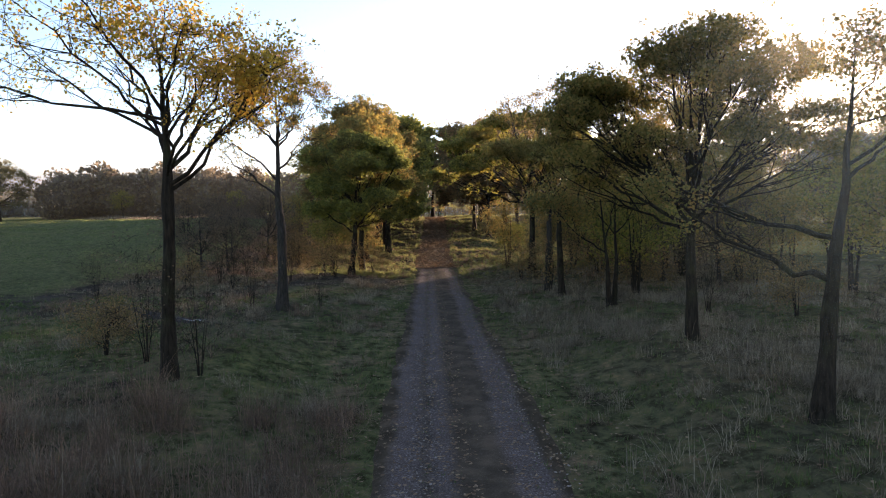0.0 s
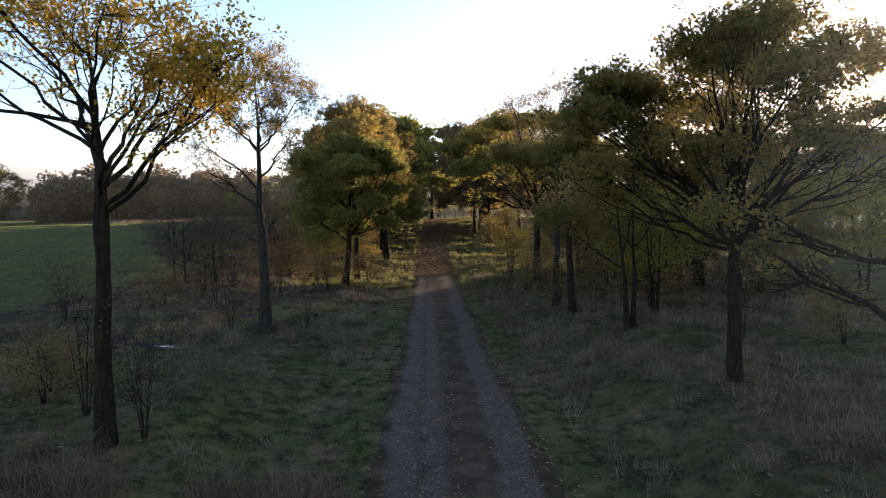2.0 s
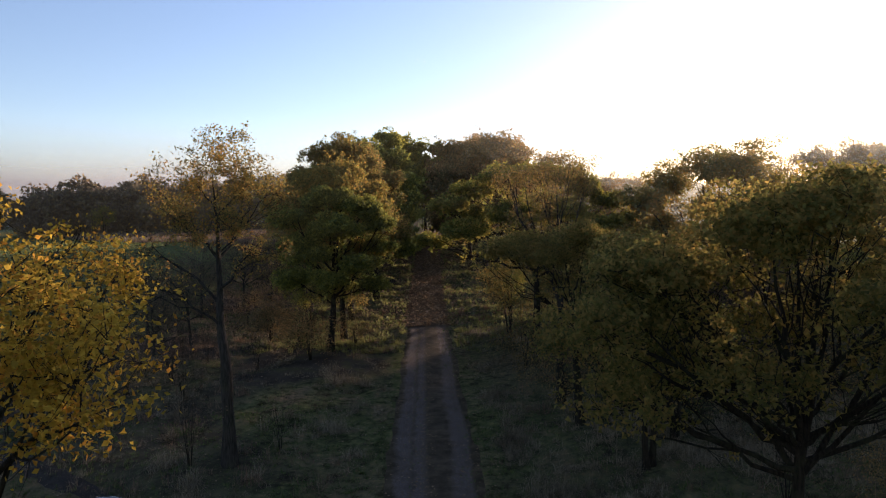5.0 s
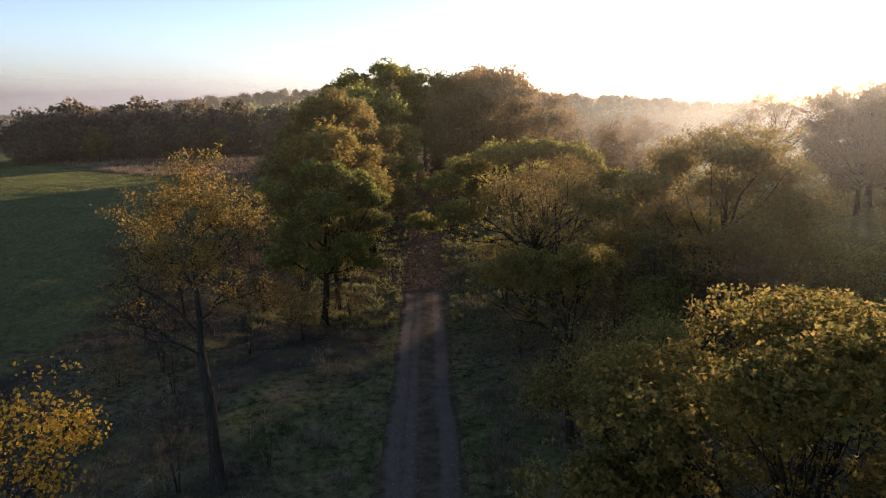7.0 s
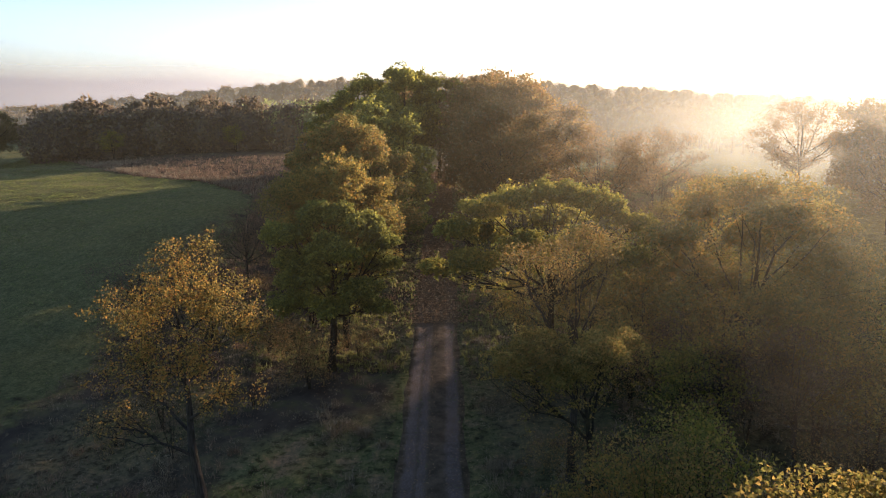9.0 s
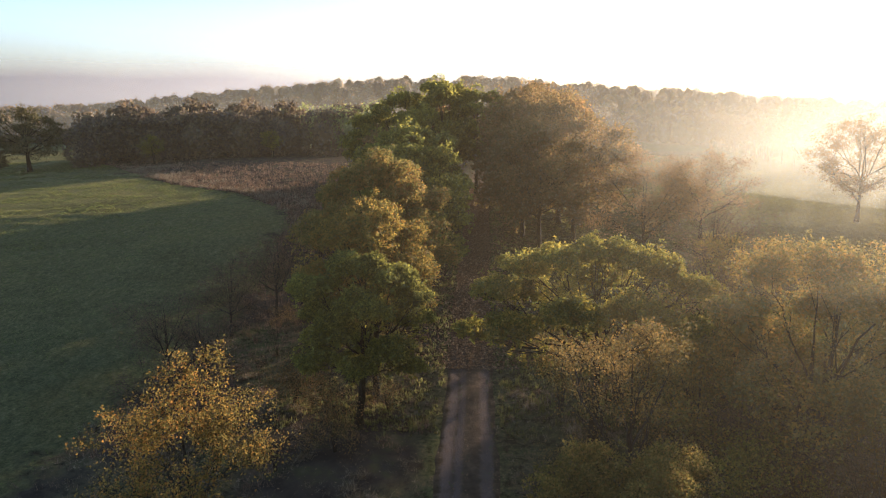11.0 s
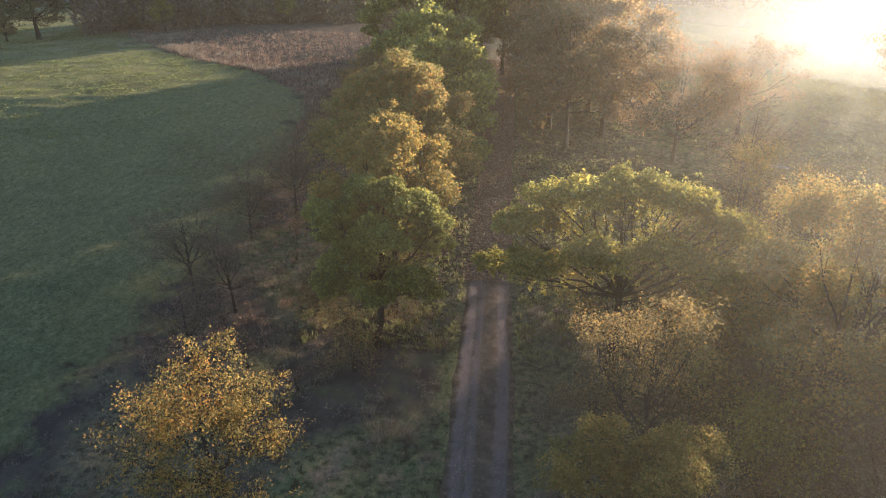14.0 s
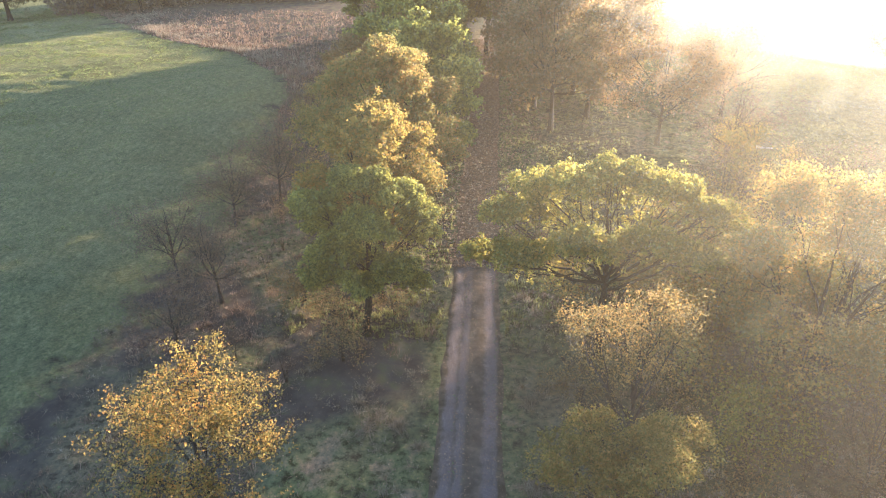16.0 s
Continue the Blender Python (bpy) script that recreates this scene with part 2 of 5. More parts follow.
def track_mat():
    """Stony wheel ruts with dark, grassy earth between them and along the edges."""
    m, nt, out = node_mat("track_gravel")
    tc = nt.nodes.new("ShaderNodeTexCoord")
    sep = nt.nodes.new("ShaderNodeSeparateXYZ")
    nt.links.new(tc.outputs["UV"], sep.inputs[0])
    mid = noise_tex(nt, 1.6, 6, 0.65)
    fine = noise_tex(nt, 38.0, 3, 0.7)
    wob = nt.nodes.new("ShaderNodeMath")
    wob.operation = "MULTIPLY_ADD"
    wob.inputs[1].default_value = 0.14
    nt.links.new(mid.outputs["Fac"], wob.inputs[0])
    nt.links.new(sep.outputs["X"], wob.inputs[2])
    k, g = (0.9, 0.9, 0.9), (0.0, 0.0, 0.0)
    band = ramp(nt, [(0.17, g), (0.23, k), (0.33, k), (0.37, (0.4,) * 3), (0.41, k), (0.47, k), (0.53, (0.12,) * 3), (0.73, (0.14,) * 3), (0.79, k), (0.92, k), (0.96, g)])
    nt.links.new(wob.outputs[0], band.inputs["Fac"])
    grav = ramp(nt, [(0.32, (0.066, 0.05, 0.042)), (0.5, (0.118, 0.09, 0.078)), (0.6, (0.172, 0.14, 0.122)), (0.68, (0.33, 0.29, 0.255))])
    nt.links.new(fine.outputs["Fac"], grav.inputs["Fac"])
    soil = ramp(nt, [(0.35, (0.044, 0.033, 0.019)), (0.5, (0.07, 0.051, 0.031)), (0.65, (0.115, 0.082, 0.052))])
    nt.links.new(mid.outputs["Fac"], soil.inputs["Fac"])
    wear = ramp(nt, [(0.35, (0.7,) * 3), (0.55, (1.0,) * 3)])
    nt.links.new(mid.outputs["Fac"], wear.inputs["Fac"])
    fac = mix_rgb(nt, 1.0, band.outputs["Color"], wear.outputs["Color"], "MULTIPLY")
    along = nt.nodes.new("ShaderNodeMapRange")
    along.inputs["From Min"].default_value, along.inputs["From Max"].default_value = 39.0, 48.0
    along.inputs["To Min"].default_value, along.inputs["To Max"].default_value = 1.0, 0.08
    nt.links.new(sep.outputs["Y"], along.inputs["Value"])
    fac = mix_rgb(nt, 1.0, fac, along.outputs[0], "MULTIPLY")
    strewn = ramp(nt, [(0.36, (0.075, 0.048, 0.026)), (0.5, (0.14, 0.082, 0.042)), (0.62, (0.21, 0.12, 0.055)), (0.72, (0.13, 0.1, 0.042))])
    nt.links.new(noise_tex(nt, 3.2, 9, 0.75).outputs["Fac"], strewn.inputs["Fac"])
    lane = mix_rgb(nt, along.outputs[0], strewn.outputs["Color"], soil.outputs["Color"])
    col = mix_rgb(nt, fac, lane, grav.outputs["Color"])
    p = nt.nodes.new("ShaderNodeBsdfPrincipled")
    p.inputs["Roughness"].default_value = 0.9
    p.inputs["Specular IOR Level"].default_value = 0.03
    nt.links.new(col, p.inputs["Base Color"])
    nt.links.new(bump(nt, fine.outputs["Fac"], 1.0, 0.03), p.inputs["Normal"])
    nt.links.new(p.outputs[0], out.inputs["Surface"])
    return m


def water_mat():
    m, nt, out = node_mat("puddle_water")
    p = nt.nodes.new("ShaderNodeBsdfPrincipled")
    p.inputs["Base Color"].default_value = (0.03, 0.028, 0.024, 1)
    p.inputs["Roughness"].default_value = 0.22
    n = noise_tex(nt, 6, 3)
    nt.links.new(bump(nt, n.outputs["Fac"], 0.15, 0.02), p.inputs["Normal"])
    nt.links.new(p.outputs[0], out.inputs["Surface"])
    return m


def mud_mat():
    m, nt, out = node_mat("wet_mud")
    n = noise_tex(nt, 3.5, 6, 0.65)
    r = ramp(nt, [(0.3, (0.018, 0.014, 0.011)), (0.7, (0.045, 0.034, 0.026))])
    nt.links.new(n.outputs["Fac"], r.inputs["Fac"])
    p = nt.nodes.new("ShaderNodeBsdfPrincipled")
    p.inputs["Roughness"].default_value = 0.9
    p.inputs["Specular IOR Level"].default_value = 0.15
    nt.links.new(r.outputs["Color"], p.inputs["Base Color"])
    nt.links.new(bump(nt, n.outputs["Fac"], 0.9, 0.08), p.inputs["Normal"])
    nt.links.new(p.outputs[0], out.inputs["Surface"])
    return m


def veil_sheet_mat(name, tone, cloud=0.012):
    """Sheet that stands in for haze and glare: mostly clear, scattering a little daylight, thinning out upwards."""
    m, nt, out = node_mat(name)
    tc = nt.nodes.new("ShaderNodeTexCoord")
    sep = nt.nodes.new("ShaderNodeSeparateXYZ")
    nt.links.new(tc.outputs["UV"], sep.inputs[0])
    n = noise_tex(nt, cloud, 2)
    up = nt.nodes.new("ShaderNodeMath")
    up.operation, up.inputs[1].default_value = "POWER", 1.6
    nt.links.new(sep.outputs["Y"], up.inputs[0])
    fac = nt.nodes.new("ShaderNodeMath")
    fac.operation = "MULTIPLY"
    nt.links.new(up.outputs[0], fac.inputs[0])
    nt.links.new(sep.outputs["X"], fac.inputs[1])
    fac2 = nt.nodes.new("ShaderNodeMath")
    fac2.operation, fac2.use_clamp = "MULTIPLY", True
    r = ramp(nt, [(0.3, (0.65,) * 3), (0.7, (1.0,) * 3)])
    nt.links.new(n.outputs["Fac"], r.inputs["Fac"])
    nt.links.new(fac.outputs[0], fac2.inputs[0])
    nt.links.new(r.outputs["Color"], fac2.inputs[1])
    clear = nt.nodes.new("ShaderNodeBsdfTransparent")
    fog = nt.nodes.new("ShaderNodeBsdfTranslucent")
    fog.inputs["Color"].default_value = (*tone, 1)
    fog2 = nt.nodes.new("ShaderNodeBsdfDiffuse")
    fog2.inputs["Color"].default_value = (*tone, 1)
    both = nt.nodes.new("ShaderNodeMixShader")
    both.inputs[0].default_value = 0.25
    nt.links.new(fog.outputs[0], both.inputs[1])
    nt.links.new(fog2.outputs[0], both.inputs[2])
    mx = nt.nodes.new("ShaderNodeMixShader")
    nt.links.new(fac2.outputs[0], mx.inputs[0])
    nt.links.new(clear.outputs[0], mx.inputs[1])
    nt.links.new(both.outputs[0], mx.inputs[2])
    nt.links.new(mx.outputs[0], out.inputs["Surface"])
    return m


def stone_mat():
    m, nt, out = node_mat("gravel_stone")
    info = nt.nodes.new("ShaderNodeNewGeometry")
    r = ramp(nt, [(0.0, (0.08, 0.06, 0.046)), (0.5, (0.16, 0.125, 0.1)), (1.0, (0.3, 0.25, 0.205))])
    nt.links.new(info.outputs["Random Per Island"], r.inputs["Fac"])
    grain = ramp(nt, [(0.3, (0.75,) * 3), (0.7, (1.1,) * 3)])
    nt.links.new(noise_tex(nt, 90, 3).outputs["Fac"], grain.inputs["Fac"])
    p = nt.nodes.new("ShaderNodeBsdfPrincipled")
    p.inputs["Roughness"].default_value = 0.9
    p.inputs["Specular IOR Level"].default_value = 0.08
    nt.links.new(mix_rgb(nt, 1.0, r.outputs["Color"], grain.outputs["Color"], "MULTIPLY"), p.inputs["Base Color"])
    nt.links.new(p.outputs[0], out.inputs["Surface"])
    return m


M_STONE = stone_mat()
# Sheet tones: pale haze, warm sun glare, and a bluish one darkening the horizon.
M_HAZE_SHEET = veil_sheet_mat("haze_sheet", (0.87, 0.9, 0.79))
M_GLOW = veil_sheet_mat("warm_glare", (0.94, 0.86, 0.64))
M_HAZE = veil_sheet_mat("far_haze_sheet", (0.138, 0.166, 0.228), 0.0016)
M_GROUND, M_TRACK, M_WATER, M_MUD = ground_mat(), track_mat(), water_mat(), mud_mat()


# ---- mesh tools ----
def np_mesh(name, verts, faces, material, smooth=False, uv=None):
    """A mesh out of arrays: verts (n, 3) and a list of face arrays (m, 3 or 4)."""
    me = bpy.data.meshes.new(name)
    verts = np.asarray(verts, dtype=np.float32).reshape(-1, 3)
    faces = [np.asarray(f, dtype=np.int32) for f in faces if len(f)]
    loops = np.concatenate([f.ravel() for f in faces])
    sizes = np.concatenate([np.full(len(f), f.shape[1], dtype=np.int32) for f in faces])
    starts = np.concatenate([[0], np.cumsum(sizes)[:-1]]).astype(np.int32)
    me.vertices.add(len(verts))
    me.vertices.foreach_set("co", verts.ravel())
    me.loops.add(len(loops))
    me.loops.foreach_set("vertex_index", loops)
    me.polygons.add(len(sizes))
    me.polygons.foreach_set("loop_start", starts)
    me.polygons.foreach_set("loop_total", sizes)
    me.polygons.foreach_set("use_smooth", np.full(len(sizes), smooth))
    if uv is not None:
        layer = me.uv_layers.new(name="UVMap")
        layer.data.foreach_set("uv", np.asarray(uv, dtype=np.float32)[loops].ravel())
    me.update(calc_edges=True)
    me.materials.append(material)
    return me


def part(name, mesh, parent, label=""):
    ob = new(name, mesh)
    ob.parent = parent
    if label:
        tagged(ob, label)
    return ob


def tubes(paths, radii, sides, off=0):
    """Tapered tubes along many paths of equal length at once: (n, p, 3) and (n, p)."""
    n, p, _ = paths.shape
    d = paths[:, -1] - paths[:, 0]
    d /= np.linalg.norm(d, axis=1, keepdims=True) + 1e-9
    ref = np.where(np.abs(d[:, 2:3]) > 0.8, np.array([[1.0, 0, 0]]), np.array([[0, 0, 1.0]]))
    u = np.cross(d, ref)
    u /= np.linalg.norm(u, axis=1, keepdims=True) + 1e-9
    v = np.cross(d, u)
    a = np.arange(sides) * 2 * np.pi / sides
    ring = u[:, None, :] * np.cos(a)[None, :, None] + v[:, None, :] * np.sin(a)[None, :, None]
    verts = paths[:, :, None, :] + ring[:, None] * radii[:, :, None, None]
    idx = np.arange(n * p * sides).reshape(n, p, sides) + off
    q = np.stack([idx[:, :-1], np.roll(idx, -1, 2)[:, :-1], np.roll(idx, -1, 2)[:, 1:], idx[:, 1:]], -1).reshape(-1, 4)
    return verts.reshape(-1, 3), q


def leaves(rng, centres, size, spread=0.35, off=0, up=0.25, three=False, outward=None):
    """One leaf at each centre, turned at random or with its face mostly outward: folded with four corners, or a plain three-cornered one."""
    n = len(centres)
    d = rng.normal(size=(n, 3))
    d[:, 2] -= 0.3
    if outward is not None:
        face = outward + rng.normal(size=(n, 3)) * 0.85
        face /= np.linalg.norm(face, axis=1, keepdims=True) + 1e-9
        d -= (d * face).sum(1, keepdims=True) * face
    d /= np.linalg.norm(d, axis=1, keepdims=True)
    s = rng.normal(size=(n, 3)) if outward is None else np.cross(d, face)
    s -= (s * d).sum(1, keepdims=True) * d
    s /= np.linalg.norm(s, axis=1, keepdims=True)
    nn = np.cross(d, s)
    L = size * rng.uniform(1 - spread, 1 + spread, (n, 1))
    W = L * rng.uniform(0.3, 0.42, (n, 1))
    f = L * rng.uniform(0.05, up, (n, 1))
    if three:
        v = np.stack([centres - s * W, centres + d * L * 0.9, centres + s * W * 1.1], 1)
        return v.reshape(-1, 3), np.arange(n * 3).reshape(n, 3) + off
    v = np.stack([centres, centres + d * L * 0.55 + s * W + nn * f, centres + d * L, centres + d * L * 0.5 - s * W + nn * f], 1)
    i = np.arange(n * 4).reshape(n, 4) + off
    return v.reshape(-1, 3), i


def bend(rng, a, b, p, bow, wob):
    """Paths of p points from a to b that bow upwards and waver."""
    t = np.linspace(0, 1, p)[None, :, None]
    n = len(a)
    L = np.linalg.norm(b - a, axis=1)[:, None, None]
    mid = (a + b) / 2 + np.c_[np.zeros((n, 2)), -bow * L[:, 0, 0]] + rng.normal(size=(n, 3)) * wob * L[:, 0]
    path = (1 - t) ** 2 * a[:, None] + 2 * t * (1 - t) * mid[:, None] + t ** 2 * b[:, None]
    w = rng.normal(size=(n, p, 3)) * wob * 0.28 * L
    w[:, 0] = 0
    w[:, -1] *= 0.3
    return path + w


def dome(rng, n, r, z0, z1, flat=0.8, core=0.5, size=0.42):
    """Lobes of a crown: places on a dome about the stem, rising from z0 to z1; each (x, y, z, radius, radius in height)."""
    out = []
    for i in range(n):
        a = i * 2.399963 + rng.uniform(-0.4, 0.4)
        h = (i + 0.5) / n
        z = z0 + (z1 - z0) * (0.12 + 0.8 * h)
        rr = r * (core + (1 - core) * math.sin(math.pi * min(1.0, 0.25 + 0.62 * h)) ** 0.8) * rng.uniform(0.55, 0.95)
        if i == n - 1:
            rr *= 0.2
        lr = r * size * rng.uniform(0.8, 1.2)
        out.append((rr * math.cos(a), rr * math.sin(a), min(z, z1 - lr * flat * 0.7), lr, lr * flat))
    return out


def grow(seed, fork, r0, lobes, n_leaf, leaf_size, leaf_material, bark, subs=9, twigs=10, clump=0.3, lean=(0, 0), per_clump=10, shell=0.55, stems=1, droop=0.1, under=0.4, three=False, billow=6, twig_pts=3, limb_r=0.014, pitch=None, dense=0.0):
    """Trunk with limbs into each lobe, branches and twigs in it, and leaves in small clumps at the twigs' ends. Returns two meshes."""
    rng = np.random.default_rng(seed)
    weight = np.array([lobe[5] if len(lobe) > 5 else 1.0 for lobe in lobes])
    rise = [lobe[6] if len(lobe) > 6 else pitch for lobe in lobes]
    lobes = np.array([lobe[:5] for lobe in lobes], dtype=float)
    ztop = lobes[:, 2].max()
    V, F, off = [], [], 0

    def put(v, q):
        nonlocal off
        V.append(v)
        F.append(q + off)
        off += len(v)

    # stems with root flare
    stem_paths = []
    for k in range(stems):
        a = k * 2.4 + seed
        spread = 0.0 if stems == 1 else 0.12 * ztop
        top = np.array([lobes[:, 0].mean() * 0.5 + lean[0] + math.cos(a) * spread, lobes[:, 1].mean() * 0.5 + lean[1] + math.sin(a) * spread, ztop])
        P = 14 if twig_pts == 3 else 8
        t = np.linspace(0, 1, P)
        base = np.array([math.cos(a), math.sin(a), 0]) * (0 if stems == 1 else r0 * 1.3)
        path = base + (top - base) * t[:, None]
        path[:, :2] += (np.cumsum(rng.normal(size=(P, 2)), 0) * 0.03 * ztop / 7) * np.minimum(1, t * 3)[:, None]
        path[:, 2] = t ** 1.15 * ztop
        path[0, 2] = -0.25
        rad = r0 * (1 - 0.25 * np.minimum(t * ztop / max(fork, 0.3), 1)) * np.where(t * ztop > fork, np.clip(1 - (t * ztop - fork) / (ztop - fork + 0.01), 0.06, 1) ** 1.1, 1.0)
        rad[0] *= 1.45
        rad[1] *= 1.15
        rad[2:] *= rng.uniform(0.88, 1.14, P - 2)
        v, q = tubes(path[None], rad[None], 10 if twig_pts == 3 else 6)
        put(v, q)
        stem_paths.append((path, rad))
    tips = []
    LP = 9 if twig_pts == 3 else 5
    for li, (lx, ly, lz, lr, lrz) in enumerate(lobes):
        path, rad = stem_paths[li % stems]
        c = np.array([lx, ly, lz])
        zs = np.clip(fork + (lz - fork) * rng.uniform(0.05, 0.5), min(fork, lz * 0.8) * 0.95, ztop * 0.92)
        if pitch is not None:
            zs = np.clip(lz - rise[li] * math.hypot(lx, ly) * rng.uniform(0.85, 1.1), fork * rng.uniform(0.92, 1.08), ztop * 0.9)
        j = int(np.clip(np.searchsorted(path[:, 2], zs), 1, len(path) - 1))
        s = np.array([np.interp(zs, path[:, 2], path[:, 0]), np.interp(zs, path[:, 2], path[:, 1]), zs])
        limb = bend(rng, s[None], (c + np.array([0, 0, lrz * 0.3]))[None], LP, droop, 0.06 if pitch else 0.045)
        r1 = min(rad[j] * 0.7, 0.014 + limb_r * np.linalg.norm(c - s) * r0 / 0.15)
        v, q = tubes(limb, np.linspace(r1, r1 * 0.22, LP)[None], 6 if LP == 9 else 4)
        put(v, q)
        # branches
        n = subs
        k = rng.integers(LP // 3, LP, n)
        a = limb[0, k]
        d = rng.normal(size=(n, 3))
        d /= np.linalg.norm(d, axis=1, keepdims=True)
        b = c + d * np.array([lr, lr, lrz]) * rng.uniform(0.7, 1.0, (n, 1))
        sp = 6 if twig_pts == 3 else 4
        sub = bend(rng, a, b, sp, 0.08, 0.06)
        rs = r1 * 0.48 * (1 - 0.63 * k / LP)
        v, q = tubes(sub, rs[:, None] * np.linspace(1, 0.25, sp)[None], 4)
        put(v, q)
        # twigs
        m = n * twigs
        which = np.repeat(np.arange(n), twigs)
        a = sub[which, rng.integers(1, sp, m)]
        d = rng.normal(size=(m, 3)) + (a - c) / (lr + 0.01) * 0.9
        d[:, 2] += 0.25
        d /= np.linalg.norm(d, axis=1, keepdims=True)
        b = a + d * lr * rng.uniform(0.25, 0.6, (m, 1))
        tw = bend(rng, a, b, 3, 0.05, 0.08)
        keep = tw if twig_pts == 3 else tw[:, ::2]
        v, q = tubes(keep, (np.maximum(rs[which], 0.012)[:, None] * np.linspace(0.4, 0.1, twig_pts)[None]), 3)
        put(v, q)
        tips.append(np.concatenate([b, tw[:, 1], sub[:, -1]]))
    trunk = np_mesh("trunk", np.concatenate(V), F, bark, smooth=True)
    if n_leaf <= 0:
        return trunk, None
    # leaf clumps: at the tips, and over the lobes' outer shells
    vol = lobes[:, 3] ** 2 * weight
    cents, outs, inner = [], [], []
    nc = max(1, n_leaf // per_clump)
    for li, (lx, ly, lz, lr, lrz) in enumerate(lobes):
        m = max(1, int(nc * vol[li] / vol.sum()))
        take = tips[li][rng.integers(0, len(tips[li]), int(m * (1 - shell)) + 1)]
        # billows on the lobe's upper side, each with its own leafy shell
        ms = int(m * shell) + 1
        bd = rng.normal(size=(billow, 3))
        bd[:, 2] = np.abs(bd[:, 2]) * 0.9 - 0.25
        bd /= np.linalg.norm(bd, axis=1, keepdims=True)
        bc = np.array([lx, ly, lz]) + bd * np.array([lr, lr, lrz]) * rng.uniform(0.5, 0.75, (billow, 1))
        br = lr * rng.uniform(0.38, 0.6, billow) * math.sqrt(6 / billow)
        w = rng.integers(0, billow, ms)
        d = rng.normal(size=(ms, 3))
        d[:, 2] = np.where(d[:, 2] < -0.15, d[:, 2] * under, d[:, 2])
        d /= np.linalg.norm(d, axis=1, keepdims=True)
        sh = bc[w] + d * (br[w] * rng.uniform(0.82, 1.03, ms))[:, None] * np.array([1, 1, 0.8])
        cents.append(np.concatenate([take, sh]))
        away = take - np.array([lx, ly, lz - lrz * 0.4])
        away /= np.linalg.norm(away, axis=1, keepdims=True) + 1e-9
        outs.append(np.concatenate([away * 0.5, d * 0.9 + np.array([0, 0, 0.25])]))
        if dense > 0:
            k = int(dense * lr * lr * 60)
            q = rng.normal(size=(k, 3))
            q *= rng.uniform(0.2, 0.54, (k, 1)) / np.linalg.norm(q, axis=1, keepdims=True)
            inner.append(np.array([lx, ly, lz]) + q * np.array([lr, lr, lrz]))
    cents, outs = np.concatenate(cents), np.repeat(np.concatenate(outs), per_clump, 0)
    pos = np.repeat(cents, per_clump, 0)
    pos = pos + rng.normal(size=pos.shape) * clump * np.array([1, 1, 0.7])
    lv, lf = leaves(rng, pos, leaf_size, three=three, outward=outs)
    lf = [lf]
    if inner:
        # oversized leaves added out of sight inside the crown, to block sunlight
        iv, fi = leaves(rng, np.concatenate(inner), 0.34, off=len(lv), three=three)
        lv, lf = np.concatenate([lv, iv]), lf + [fi]
    crown = np_mesh("crown", lv, lf, leaf_material)
    return trunk, crown


def tree(meshes, x, y, label, category="tree", turn=0, scale=1.0, name="tree", group="", z=None):
    holder = new(name)
    holder.matrix_basis = pose(x, y, ground_z(x, y) if z is None else z, 0, 0, turn) @ Matrix.Scale(scale, 4)
    part("trunk", meshes[0], holder)
    if meshes[1]:
        part("crown", meshes[1], holder)
    return tagged(holder, label, category, group)


# ---- ground ----
def smooth(a, b, v):
    t = np.clip((np.asarray(v, dtype=float) - a) / (b - a), 0, 1)
    return t * t * (3 - 2 * t)


def vnoise(x, y, key=0):
    """Smooth noise from 0 to 1 with features about one unit across."""
    x, y = np.asarray(x, dtype=float), np.asarray(y, dtype=float)
    ix, iy = np.floor(x).astype(np.int64), np.floor(y).astype(np.int64)
    fx, fy = x - ix, y - iy
    fx, fy = fx * fx * (3 - 2 * fx), fy * fy * (3 - 2 * fy)

    def corner(a, b):
        h = (a * 374761393 + b * 668265263 + key * 974711) & 0xFFFFFFFF
        h = ((h ^ (h >> 13)) * 1274126177) & 0xFFFFFFFF
        return ((h ^ (h >> 16)) & 0xFFFF) / 65535.0

    low = corner(ix, iy) * (1 - fx) + corner(ix + 1, iy) * fx
    high = corner(ix, iy + 1) * (1 - fx) + corner(ix + 1, iy + 1) * fx
    return low * (1 - fy) + high * fy


def waves(x, y):
    """Hummocks and tussock mounds of rough ground."""
    broad = 0.3 * (vnoise(x * 0.16, y * 0.16, 1) - 0.5) + 0.22 * (vnoise(x * 0.45 + 3, y * 0.45, 2) - 0.5)
    mound = 0.34 * np.clip(vnoise(x * 1.15 + 0.4 * y, y * 1.05, 3) - 0.58, 0, 1) + 0.16 * np.clip(vnoise(x * 1.9, y * 1.8 - 0.5 * x, 4) - 0.55, 0, 1)
    return broad + mound - 0.03


def track_x(y):
    """The middle of the track: straight, then easing to one side under the trees."""
    return 0.35 * smooth(45, 80, y) + 0.9 * smooth(80, 140, y)


